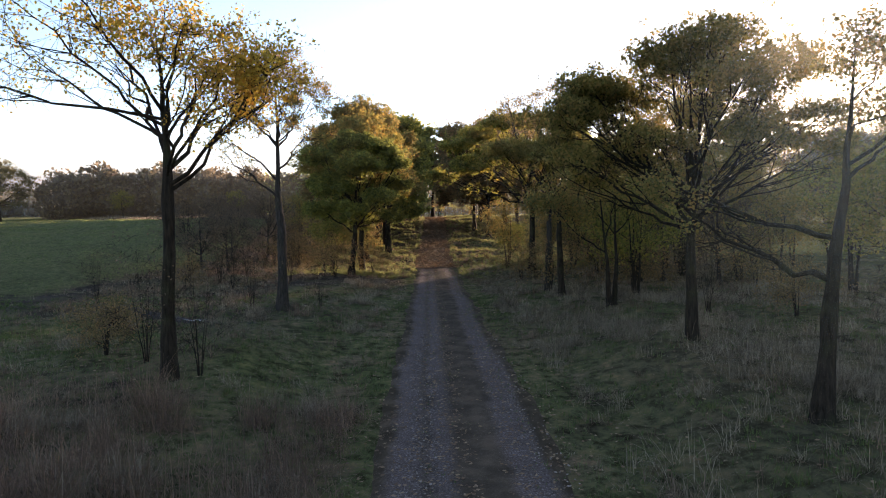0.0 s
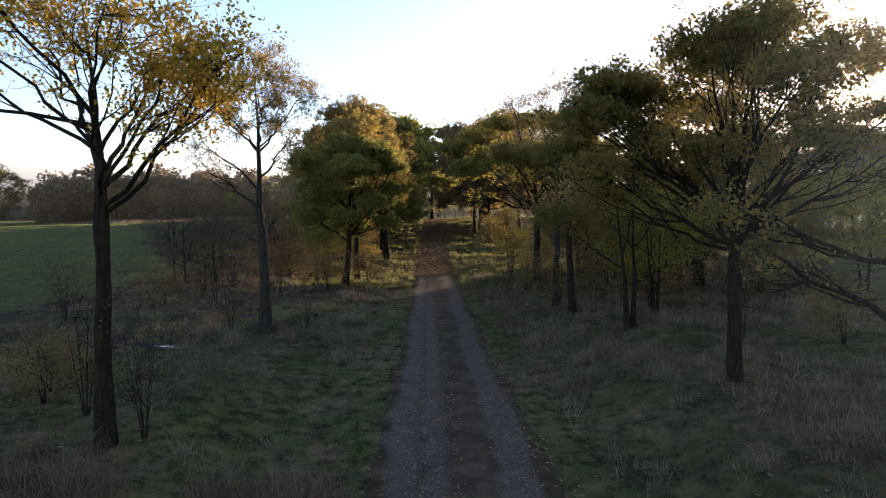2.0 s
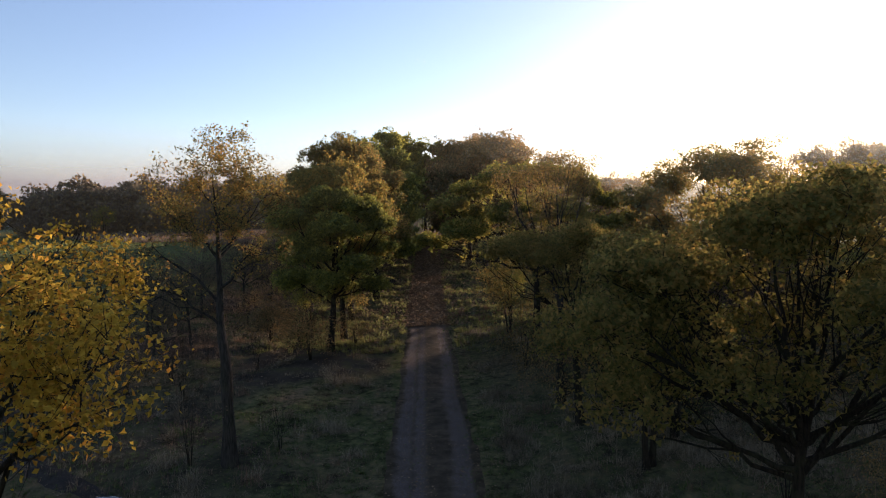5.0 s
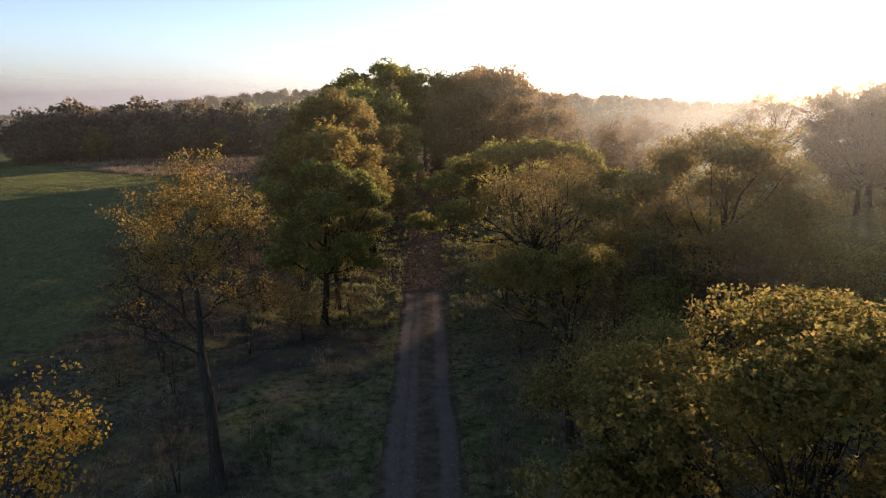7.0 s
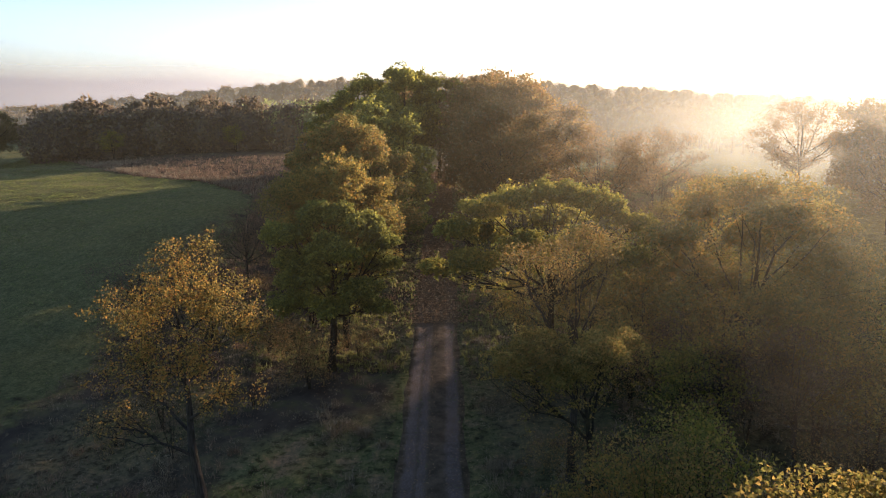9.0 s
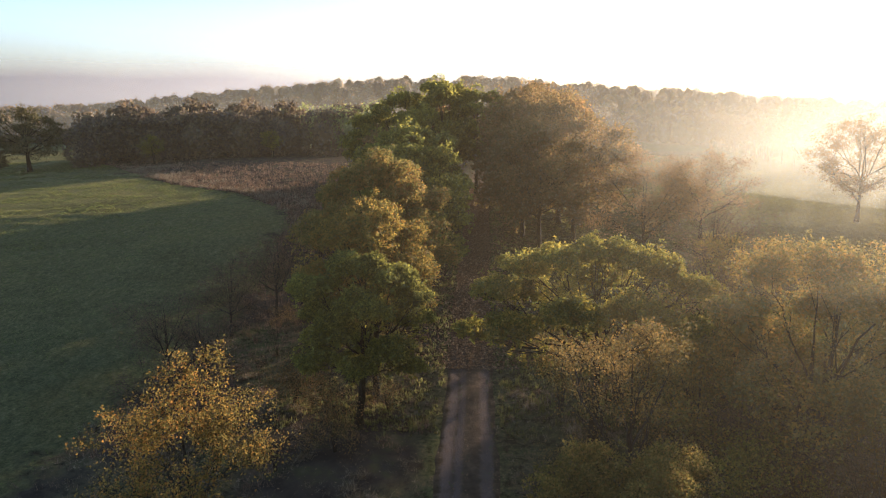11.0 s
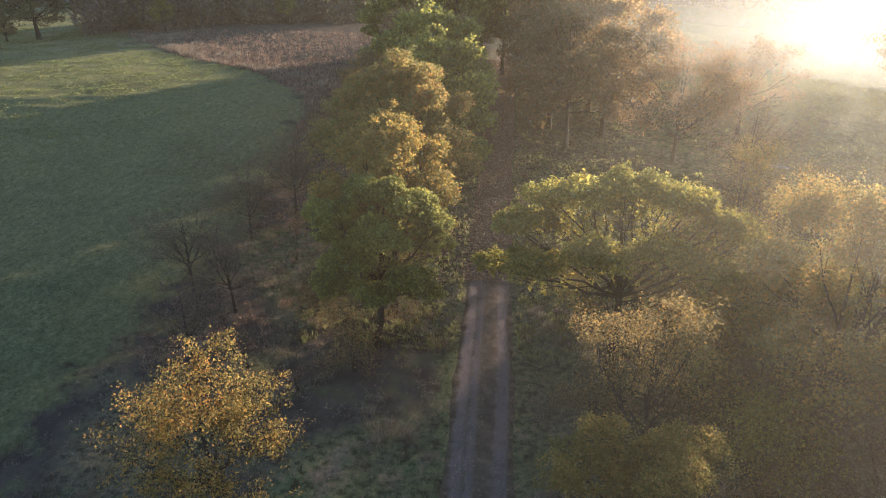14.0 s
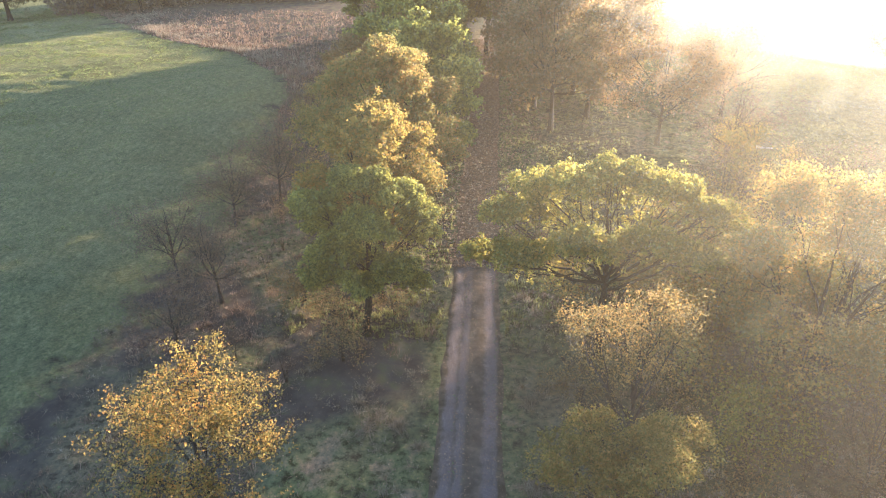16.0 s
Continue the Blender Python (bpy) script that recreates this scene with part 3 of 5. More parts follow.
def height(x, y):
    x, y = np.asarray(x, dtype=float), np.asarray(y, dtype=float)
    far = np.hypot(x, y)
    z = 0.9 * smooth(42, 60, y) + 3.2 * smooth(54, 92, y) + 1.5 * smooth(100, 180, y)
    z = z * (0.55 + 0.45 * (1 - smooth(15, 60, x))) - 1.2 * smooth(25, 70, x) * smooth(20, 80, y)
    z = z + 0.35 * smooth(2.0, 5.0, np.abs(x)) * (1 - smooth(40, 60, y))
    # the meadow climbs away from the track, then is levelled off to catch low sun
    field = smooth(-13, -24, x) * (1 - smooth(120, 170, y))
    z = z * (1 - field) + field * np.interp(y, [18, 40, 74, 118, 160], [0, 1.3, 4.3, 5.0, 6.0])
    right = smooth(-40, 160, x)
    crest = np.interp(np.arctan2(x, np.abs(y) + 1), [-0.7, -0.56, -0.38, -0.23, 0, 0.15, 0.3, 0.45, 0.62], [9.5, 12, 19.5, 26, 27, 25, 19, 11, 5])
    z = z + 1.7 * smooth(-25, -60, x) * smooth(110, 170, y)
    z = z + crest * smooth(210, 480, far) + (4 - 1 * right) * smooth(500, 1100, far) + (3 - 2 * right) * np.sin(x * 0.006 + 0.5) * smooth(250, 500, far)
    flat = smooth(1.2, 3.0, np.abs(x - track_x(y)))
    near = 1 - smooth(60, 200, far) * 0.6
    return z + waves(x, y) * flat * near


def ground_z(x, y):
    return float(height(x, y))


def spaced(lo, hi, a, b, step, grow_by=1.16):
    mid = np.arange(a, b + step / 2, step)
    left, right, s, p = [], [], step, a
    while p > lo:
        s *= grow_by
        p -= s
        left.append(p)
    s, p = step, b
    while p < hi:
        s *= grow_by
        p += s
        right.append(p)
    return np.concatenate([left[::-1], mid, right])


def meadow_edge(y):
    """Where the mown meadow ends towards the avenue."""
    return np.interp(y, [-60, 15, 45, 60, 75, 90, 102, 112, 129, 140], [-19, -17.5, -15.5, -16.5, -19, -30, -45, -55, -71, -84])


def build_ground():
    xs = spaced(-2500, 2500, -22, 22, 0.3)
    ys = spaced(-600, 3500, -4, 75, 0.35)
    X, Y = np.meshgrid(xs, ys)
    Z = height(X, Y)
    Z = Z - 0.09 * (1 - smooth(0.95, 1.3, np.abs(X - track_x(Y)))) * (1 - smooth(120, 140, Y))
    v = np.stack([X, Y, Z], -1).reshape(-1, 3)
    i = np.arange(len(v)).reshape(X.shape)
    f = np.stack([i[:-1, :-1], i[:-1, 1:], i[1:, 1:], i[1:, :-1]], -1).reshape(-1, 4)
    me = np_mesh("ground", v, [f], M_GROUND, smooth=True)
    wob = 0.8 * np.sin(Y * 0.9 + X * 0.3) + 0.5 * np.sin(Y * 2.3)
    edge = meadow_edge(Y) + wob
    west_field = smooth(-2.5, 4.5, edge - X) * (1 - smooth(138, 146, Y + 0.15 * X))
    east_field = smooth(19, 24, X + wob) * smooth(40, 50, Y) * (1 - smooth(175, 190, Y))
    far_field = smooth(-95, -105, X) * smooth(60, 70, Y) * (1 - smooth(190, 230, Y))
    for key, value in (("meadow", np.clip(west_field + east_field + far_field, 0, 1)), ("scrub", np.clip(smooth(58, 75, Y) + (0.4 + 0.58 * smooth(17, 27, Y)) * smooth(3, 14, Y) * smooth(-0.9, 0.5, np.sin(X * 0.7 + 1.3 * np.sin(Y * 0.3)) + np.sin(Y * 0.45 + X * 0.2)), 0, 1) * (1 - smooth(0, 4.5, edge - X)) * (1 - smooth(-5.5 + 3.3 * smooth(18, 30, Y), -2.8 + 1.4 * smooth(18, 30, Y), X)) + 0.35 * smooth(1.8, 4.5, X) * (1 - smooth(50, 60, Y)))):
        layer = me.attributes.new(key, "FLOAT", "POINT")
        layer.data.foreach_set("value", np.asarray(value, dtype=np.float32).ravel())
    ob = new("ground", me)
    tagged(ob, "rough grassland rising to mown meadow and distant hills", "ground", kind="structure")


def build_track():
    ys = np.arange(-4, 135, 0.3)
    us = np.linspace(-1.42, 1.42, 25)
    U, Y = np.meshgrid(us, ys)
    edge = 0.10 * np.sin(Y * 1.1) + 0.06 * np.sin(Y * 2.7 + 1)
    ragged = smooth(40, 55, Y) * (0.25 + 0.12 * np.sin(Y * 0.7) + 0.1 * np.sin(Y * 1.9 + np.sign(U)) + 0.06 * np.sin(Y * 4.3 + 2 * np.sign(U)))
    X = U * (1 + 0.4 * smooth(41, 52, Y) + 0.05 * np.sin(Y * 0.6) + edge * 0.3 * np.abs(U) / 1.4 - ragged * (np.abs(U) / 1.42) ** 2) + track_x(Y)
    ruts = -0.045 * np.exp(-((U + 0.62) / 0.28) ** 2) - 0.045 * np.exp(-((U - 0.98) / 0.2) ** 2) + 0.03 * np.exp(-((U - 0.3) / 0.25) ** 2)
    Z = height(X, Y) + 0.014 + ruts * 0.8 - 0.06 * smooth(1.15, 1.42, np.abs(U) + edge) + 0.006 * np.sin(Y * 5 + U * 7)
    v = np.stack([X, Y, Z], -1).reshape(-1, 3)
    i = np.arange(len(v)).reshape(X.shape)
    f = np.stack([i[:-1, :-1], i[:-1, 1:], i[1:, 1:], i[1:, :-1]], -1).reshape(-1, 4)
    uv = np.stack([(U + 1.42) / 2.84, Y], -1).reshape(-1, 2)
    ob = new("road", np_mesh("road", v, [f], M_TRACK, smooth=True, uv=uv))
    tagged(ob, "stony farm track with two worn wheel ruts", "track", kind="structure")


build_ground()
build_track()


# ---- trees along the avenue ----
R = np.random.default_rng
west = "avenue trees on the meadow side"
east = "avenue trees on the sunny side"

# the two half-bare trees beside the meadow
l1 = [(-3.0, -0.4, 5.1, 0.8, 0.5, 0.15, 0.2), (-2.7, 0.7, 5.8, 0.9, 0.6, 0.25, 0.55), (-1.9, -0.9, 6.1, 0.9, 0.7, 0.4, 0.9), (-1.2, 0.9, 6.2, 0.8, 0.6, 0.5, 1.4), (-0.5, -0.5, 6.35, 0.8, 0.6, 0.7, 1.5), (0.4, 0.6, 6.3, 0.8, 0.55, 1.0, 1.5),
      (0.9, -0.8, 5.9, 0.85, 0.5, 1.4, 1.5), (1.4, -0.2, 5.5, 0.8, 0.5, 2.2, 1.3), (2.4, -0.9, 5.15, 0.75, 0.4, 2.6, 0.9), (2.0, -0.2, 5.35, 0.7, 0.45, 1.8, 1.2), (0.5, 1.4, 5.8, 0.8, 0.6, 0.8, 1.1), (-0.6, -1.8, 6.2, 0.9, 0.7, 0.5, 0.9), (1.1, -1.6, 5.5, 0.8, 0.5, 1.0, 1.0), (-1.6, 1.8, 5.9, 0.8, 0.6, 0.3, 0.8), (1.0, 2.4, 5.75, 0.75, 0.45, 2.0, 0.9), (0.1, 2.5, 6.1, 0.8, 0.5, 1.2, 1.0)]
tree(grow(11, 3.4, 0.132, l1, 11500, 0.06, M_LEAF_YELLOW, M_BARK, subs=9, twigs=9, pitch=0.7, clump=0.10, per_clump=12, shell=0.0, droop=0.0, limb_r=0.0092), -5.06, 11.0, "half-bare autumn tree, sparse orange leaves, beside the track", group=west)
l2 = [(-1.8, 0.2, 5.9, 0.7, 0.6, 0.3), (-1.5, 0.7, 7.2, 0.7, 0.6, 0.8), (-0.7, -0.4, 7.9, 0.9, 0.7), (0.2, 0.3, 8.7, 0.8, 0.7), (0.8, -0.3, 8.0, 0.9, 0.7), (1.1, 0.4, 7.7, 0.75, 0.6), (1.7, -0.2, 7.4, 0.65, 0.6), (0.4, -1.3, 6.9, 0.8, 0.7), (-1.0, -1.2, 6.9, 0.8, 0.7, 0.7), (0.5, 1.4, 7.0, 0.8, 0.7, 0.7), (1.4, -0.8, 6.0, 0.7, 0.5, 0.6), (-1.6, -0.7, 5.3, 0.7, 0.5, 0.2)]
tree(grow(12, 3.0, 0.19, l2, 17000, 0.056, M_LEAF_TAN, M_BARK_GREY, subs=8, twigs=10, clump=0.08, per_clump=7, shell=0.1, droop=0.0, limb_r=0.011, pitch=0.85), -5.6, 21.6, "half-bare upright tree with thin golden leaves", group=west)

# dense green oak and its neighbours
g1 = [(-1.4, -0.6, 6.8, 1.3, 0.95), (0.2, 0.4, 7.6, 1.4, 0.85), (2.0, -0.6, 7.1, 1.2, 0.8), (2.8, -0.5, 6.3, 0.95, 0.75), (2.7, 0.4, 5.2, 1.0, 0.8), (0.9, -1.4, 6.0, 1.4, 1.0), (-0.6, -1.3, 5.0, 1.2, 0.9), (-1.7, 0.7, 5.3, 1.0, 0.8), (1.9, -1.6, 4.3, 1.0, 0.7), (0.4, -1.9, 3.7, 0.95, 0.7), (-1.6, -1.0, 3.7, 1.0, 0.7), (2.4, -0.6, 3.4, 0.85, 0.6, 0.8), (0.3, 0.8, 3.3, 1.1, 0.7)]
tree(grow(13, 2.4, 0.19, g1, 80000, 0.104, M_LEAF_GREEN, M_BARK, subs=6, twigs=7, clump=0.07, shell=0.92, under=0.5, three=True, billow=11, dense=0.6), -5.0, 35.8, "dense green oak with a lobed crown", group=west)
o1 = dome(R(3), 13, 2.9, 4.0, 10.1, core=0.35, size=0.5)
tree(grow(14, 3.2, 0.18, o1, 60000, 0.11, M_LEAF_ORANGE, M_BARK, subs=5, twigs=6, clump=0.08, shell=0.9, three=True, billow=11, dense=0.7), -4.7, 39.0, "full-crowned tree in orange autumn leaf", group=west)
y2 = dome(R(5), 14, 3.6, 4.5, 11.8, core=0.35, size=0.46)
tree(grow(15, 3.4, 0.2, y2, 60000, 0.12, M_LEAF_GOLD, M_BARK, subs=5, twigs=6, clump=0.09, shell=0.9, three=True, billow=11, dense=1.2), -5.0, 45.0, "broad tree turning gold and olive", group=west)

# the near trees on the sunny side
r0 = [(1.7, 0.5, 4.3, 0.9, 0.6), (2.5, -0.3, 5.0, 1.0, 0.7), (1.6, -0.7, 5.7, 0.7, 0.55), (2.9, 0.8, 5.5, 1.0, 0.7), (-1.9, 0.6, 3.3, 0.33, 0.26, 2.6, 0.36), (1.2, 0.2, 5.2, 0.6, 0.45), (0.5, 0.0, 5.1, 0.6, 0.45, 1.5), (-1.7, 0.1, 2.75, 0.5, 0.3, 0.15, 0.45)]
tree(grow(21, 1.75, 0.14, r0, 11000, 0.055, M_LEAF_GOLD, M_BARK, subs=7, twigs=8, clump=0.08, lean=(0.25, 0), pitch=0.6, limb_r=0.02, droop=0.03), 4.95, 8.5, "slim golden-leaved tree at the track side", group=east)
r1 = [(-3.0, -0.2, 4.8, 0.8, 0.38), (-2.2, 0.1, 5.4, 0.9, 0.42), (-2.3, -0.3, 4.6, 0.9, 0.45), (-1.4, 0.5, 5.3, 1.1, 0.55), (-0.6, -0.3, 5.95, 0.9, 0.5), (0.1, -0.6, 6.05, 1.1, 0.6), (0.8, 0.3, 6.25, 1.1, 0.55), (1.7, -0.2, 5.75, 1.1, 0.55), (2.2, 0.8, 5.0, 0.9, 0.5), (0.3, 1.6, 6.0, 1.2, 0.55), (0.3, -1.7, 5.2, 1.1, 0.5), (-1.3, 1.7, 5.4, 1.1, 0.5), (-1.9, 0.9, 5.4, 0.9, 0.42), (1.4, 1.7, 6.1, 1.1, 0.5), (2.7, -0.4, 4.7, 0.7, 0.4), (-1.7, 0.6, 4.0, 0.8, 0.45, 0.7), (1.5, -0.5, 4.2, 0.8, 0.45, 0.7), (0.2, 1.0, 4.5, 0.8, 0.5, 0.7),
      (-2.7, -0.6, 3.9, 0.8, 0.4, 0.7), (-1.2, -1.2, 4.1, 0.8, 0.4, 0.7), (0.6, -1.2, 4.2, 0.8, 0.4, 0.7), (2.2, -0.8, 3.9, 0.8, 0.4, 0.7), (-0.4, 0.9, 3.8, 0.8, 0.4, 0.5), (-2.0, 0.9, 3.5, 0.7, 0.35, 0.5)]
tree(grow(22, 2.2, 0.13, r1, 62000, 0.072, M_LEAF_AMBER, M_BARK, subs=9, twigs=10, clump=0.06, three=True, shell=0.9, under=0.2, billow=8), 5.25, 13.3, "spreading olive-green tree with flat leafy tiers", group=east)
r2 = [(-2.0, -0.2, 3.3, 0.9, 0.5, 1.4), (-1.1, 0.5, 4.0, 0.9, 0.5), (0.4, 0.3, 4.3, 0.9, 0.6, 0.6), (0.9, -0.4, 3.5, 0.8, 0.6, 0.6)]
tree(grow(23, 1.2, 0.09, r2, 9000, 0.072, M_LEAF_GOLD, M_BARK, subs=9, twigs=10, clump=0.12, stems=2, shell=0.4), 5.4, 19.8, "small two-stemmed tree with thin golden leaf", group=east)
r3 = [(-2.3, -0.2, 5.4, 0.9, 0.55), (-1.3, 0.5, 5.6, 0.9, 0.55), (-0.4, -0.4, 5.85, 0.95, 0.5), (0.5, 0.3, 5.6, 0.9, 0.55), (-1.0, -0.7, 5.1, 0.9, 0.55), (0.5, 0.9, 5.0, 0.9, 0.6)]
tree(grow(24, 2.6, 0.13, r3, 30000, 0.064, M_LEAF_AMBER, M_BARK, subs=7, twigs=8, three=True, clump=0.06, shell=0.85, under=0.3, billow=10), 4.6, 23.3, "small tree with a yellow-green flattened crown", group=east)
rb = [(-1.7, -0.5, 7.7, 0.7, 0.4), (-0.7, -0.7, 7.9, 0.75, 0.4), (0.4, -0.5, 8.1, 0.75, 0.45), (0.9, -0.3, 7.3, 0.7, 0.5), (-0.2, 0.6, 7.2, 0.8, 0.5, 0.4), (-1.2, 0.5, 6.2, 0.8, 0.5, 0.3), (0.9, 0.8, 5.8, 0.8, 0.5, 0.3)]
tree(grow(25, 3.0, 0.14, rb, 11000, 0.055, M_LEAF_RUST, M_BARK_GREY, subs=8, twigs=10, clump=0.11, shell=0.3, three=True), 4.6, 26.0, "thin tree with drying pale-brown leaf and bare twigs", group=east)
ry = [(-4.3, -0.4, 7.0, 1.0, 0.65), (-3.0, 0.6, 7.6, 1.2, 0.7), (-1.6, -0.4, 8.2, 1.2, 0.7), (0.0, 0.3, 8.35, 1.2, 0.7), (1.4, -0.3, 8.1, 1.2, 0.65), (2.6, 0.4, 7.5, 1.1, 0.6), (3.8, 0.0, 6.9, 1.1, 0.55), (4.9, 0.3, 6.1, 0.9, 0.5), (-5.0, -0.6, 5.3, 0.9, 0.6), (-3.6, -1.6, 5.7, 1.2, 0.7), (-1.2, -1.9, 6.4, 1.3, 0.7), (1.0, -2.0, 6.5, 1.2, 0.7), (2.8, -1.6, 5.8, 1.2, 0.7), (0.6, 1.8, 6.9, 1.3, 0.7), (-2.5, 1.4, 6.4, 1.2, 0.7)]
tree(grow(26, 3.0, 0.2, ry, 78000, 0.1, M_LEAF_OLIVE, M_BARK, subs=6, twigs=7, clump=0.07, shell=0.9, under=0.35, three=True, billow=11, dense=0.9), 5.35, 34.4, "wide yellow-green oak with spreading tiers", group=east)
r4 = dome(R(12), 17, 3.9, 1.2, 9.3, size=0.36)
tree(grow(27, 1.8, 0.17, r4, 72000, 0.105, M_LEAF_MIXED, M_BARK, subs=6, twigs=7, clump=0.13, stems=2, shell=0.7, three=True, billow=9, dense=1.3), 12.9, 31.8, "tall bushy tree in rust and olive leaf", group=east)

# kinds for the rows farther on
kinds = [
    (grow(31, 3.2, 0.2, dome(R(21), 15, 4.0, 2.0, 11.0, size=0.36), 22000, 0.21, M_LEAF_GREEN, M_BARK, subs=4, twigs=4, clump=0.1, shell=0.92, three=True, twig_pts=2, billow=10, dense=1.0), "green avenue tree with a full rounded crown"),
    (grow(32, 3.2, 0.2, dome(R(22), 12, 4.2, 3.2, 11.0, size=0.37), 18000, 0.2, M_LEAF_OLIVE, M_BARK, subs=4, twigs=4, clump=0.11, shell=0.9, three=True, twig_pts=2, billow=9, dense=1.0), "olive avenue tree with a broad crown"),
    (grow(33, 2.8, 0.2, dome(R(23), 16, 4.7, 2.0, 11.0, size=0.36), 18000, 0.2, M_LEAF_BROWN, M_BARK, subs=5, twigs=6, clump=0.2, shell=0.7, three=True, twig_pts=2, billow=8, dense=1.0), "brown-leaved avenue tree with a dense crown"),
    (grow(34, 2.4, 0.18, dome(R(24), 9, 4.4, 2.6, 9.0), 7000, 0.12, M_LEAF_DRY, M_BARK_GREY, subs=8, twigs=9, clump=0.25, shell=0.3, three=True, twig_pts=2), "half-bare grey tree with russet leaves"),
    (grow(35, 3.0, 0.2, dome(R(25), 11, 4.5, 2.8, 11.0, size=0.4), 5000, 0.34, M_LEAF_BROWN, M_BARK, subs=3, twigs=3, clump=0.3, shell=0.85, three=True, twig_pts=2), "brown-leaved tree far down the avenue"),
    (grow(36, 2.0, 0.24, dome(R(26), 12, 5.6, 3.0, 11.0, size=0.36), 15000, 0.16, M_LEAF_RUSSET, M_BARK, subs=8, twigs=8, clump=0.25, shell=0.4, three=True, twig_pts=2), "broad russet tree with fine open branching"),
]


def plant(kind, x, y, top, turn, group):
    m, label = kinds[kind]
    tree(m, x, y, label, turn=turn, scale=top / (9.4 if kind == 3 else 11.2), group=group)


for k, x, y, top, turn in [(0, -3.9, 52, 12.3, 40), (0, -4.7, 60, 13.0, 130), (0, -6.0, 66, 12, 250), (2, -6.6, 72, 11, 10), (0, -6.0, 79, 12.5, 300),
                           (0, -4.0, 88, 15.2, 75), (0, -8.6, 86.5, 14, 160), (0, 0.2, 91, 14, 20), (0, -12.5, 87, 11.5, 200), (2, -11.5, 68, 8, 120)]:
    plant(k, x, y, top, turn, west)
for k, x, y, top, turn in [(2, 6.0, 65.5, 12, 330), (2, 9.6, 69, 12.5, 10), (2, 4.9, 71, 12, 150), (2, 9.0, 75, 13.5, 100), (2, 6.2, 78, 13, 60), (2, 7.5, 84, 13.5, 250), (2, 8.3, 94, 14, 30), (5, 14.6, 62.8, 9.6, 40),
                           (3, 17.8, 55, 7.5, 95), (3, 13.5, 44, 6.5, 170), (3, 20.5, 47, 6, 260), (5, 22.0, 70, 8.5, 220)]:
    plant(k, x, y, top, turn, east)
for k, x, y, top, turn in [(3, -15.5, 47, 5, 30), (3, -12.6, 33, 4.2, 110), (3, -12.8, 38, 4.8, 200), (3, -16.0, 40, 5.0, 310), (3, -13.8, 51, 6.0, 20), (3, 10.5, 28.5, 5.5, 70), (3, 12.2, 26.5, 5.0, 150)]:
    plant(k, x, y, top, turn, "field-edge trees")

# the avenue carried on behind the tall trees, added to shade the meadow and close the gap
rng = R(55)
for i in range(7):
    y = 98 + 8.5 * i
    for side in (-1, 1):
        # Rows cut short so their shadows stop at the meadow's sunlit stripe.
        if y > (121 if side < 0 else 138):
            continue
        plant(4, 2.0 + 5.5 * smooth(95, 190, y) + side * 6.2 + rng.uniform(-0.6, 0.6), y + rng.uniform(-1.5, 1.5), rng.uniform(12.5, 15), rng.uniform(0, 360), "far avenue trees")

# Set to close the lane's end without shading the sunlit stripe.
for x, y, top, turn in [(-0.3, 127, 8, 0), (3.2, 131, 9, 120), (7.2, 134, 8, 240), (11.0, 138, 9, 60)]:
    plant(0, x, y, top, turn, "far avenue trees")

# lone trees and the wood by the sun
for k, x, y, top, turn in [(4, 51, 75, 12, 0), (4, 57, 80, 13, 70), (4, 55, 69, 12.5, 140), (4, 64, 76, 13.5, 210), (4, 61, 86, 12.5, 280), (1, 47, 69, 8, 33), (5, 42.5, 80, 11.5, 90), (2, 43.5, 66, 12.5, 15), (2, 48, 62, 13.5, 120), (2, 40.5, 62, 9, 200), (2, 52, 57, 13.5, 290), (4, 70, 91, 13, 20), (4, 65, 67, 12.5, 50), (4, 49, 62, 11, 80), (4, 57, 60, 12, 10), (4, 45, 54, 10, 160)]:
    plant(k, x, y, top, turn, "trees of the small wood")
oak = grow(41, 2.6, 0.34, dome(R(31), 17, 5.0, 1.6, 10.8, flat=0.75, size=0.36), 15000, 0.24, M_LEAF_DUSK, M_BARK, subs=4, twigs=4, clump=0.2, shell=0.85, three=True, twig_pts=2)
tree(oak, -86, 124, "lone dark olive oak standing in the meadow", group="meadow trees", scale=1.15)
tree(oak, -90, 121, "low dark thorn tree beside the oak", group="meadow trees", turn=100, scale=0.42)


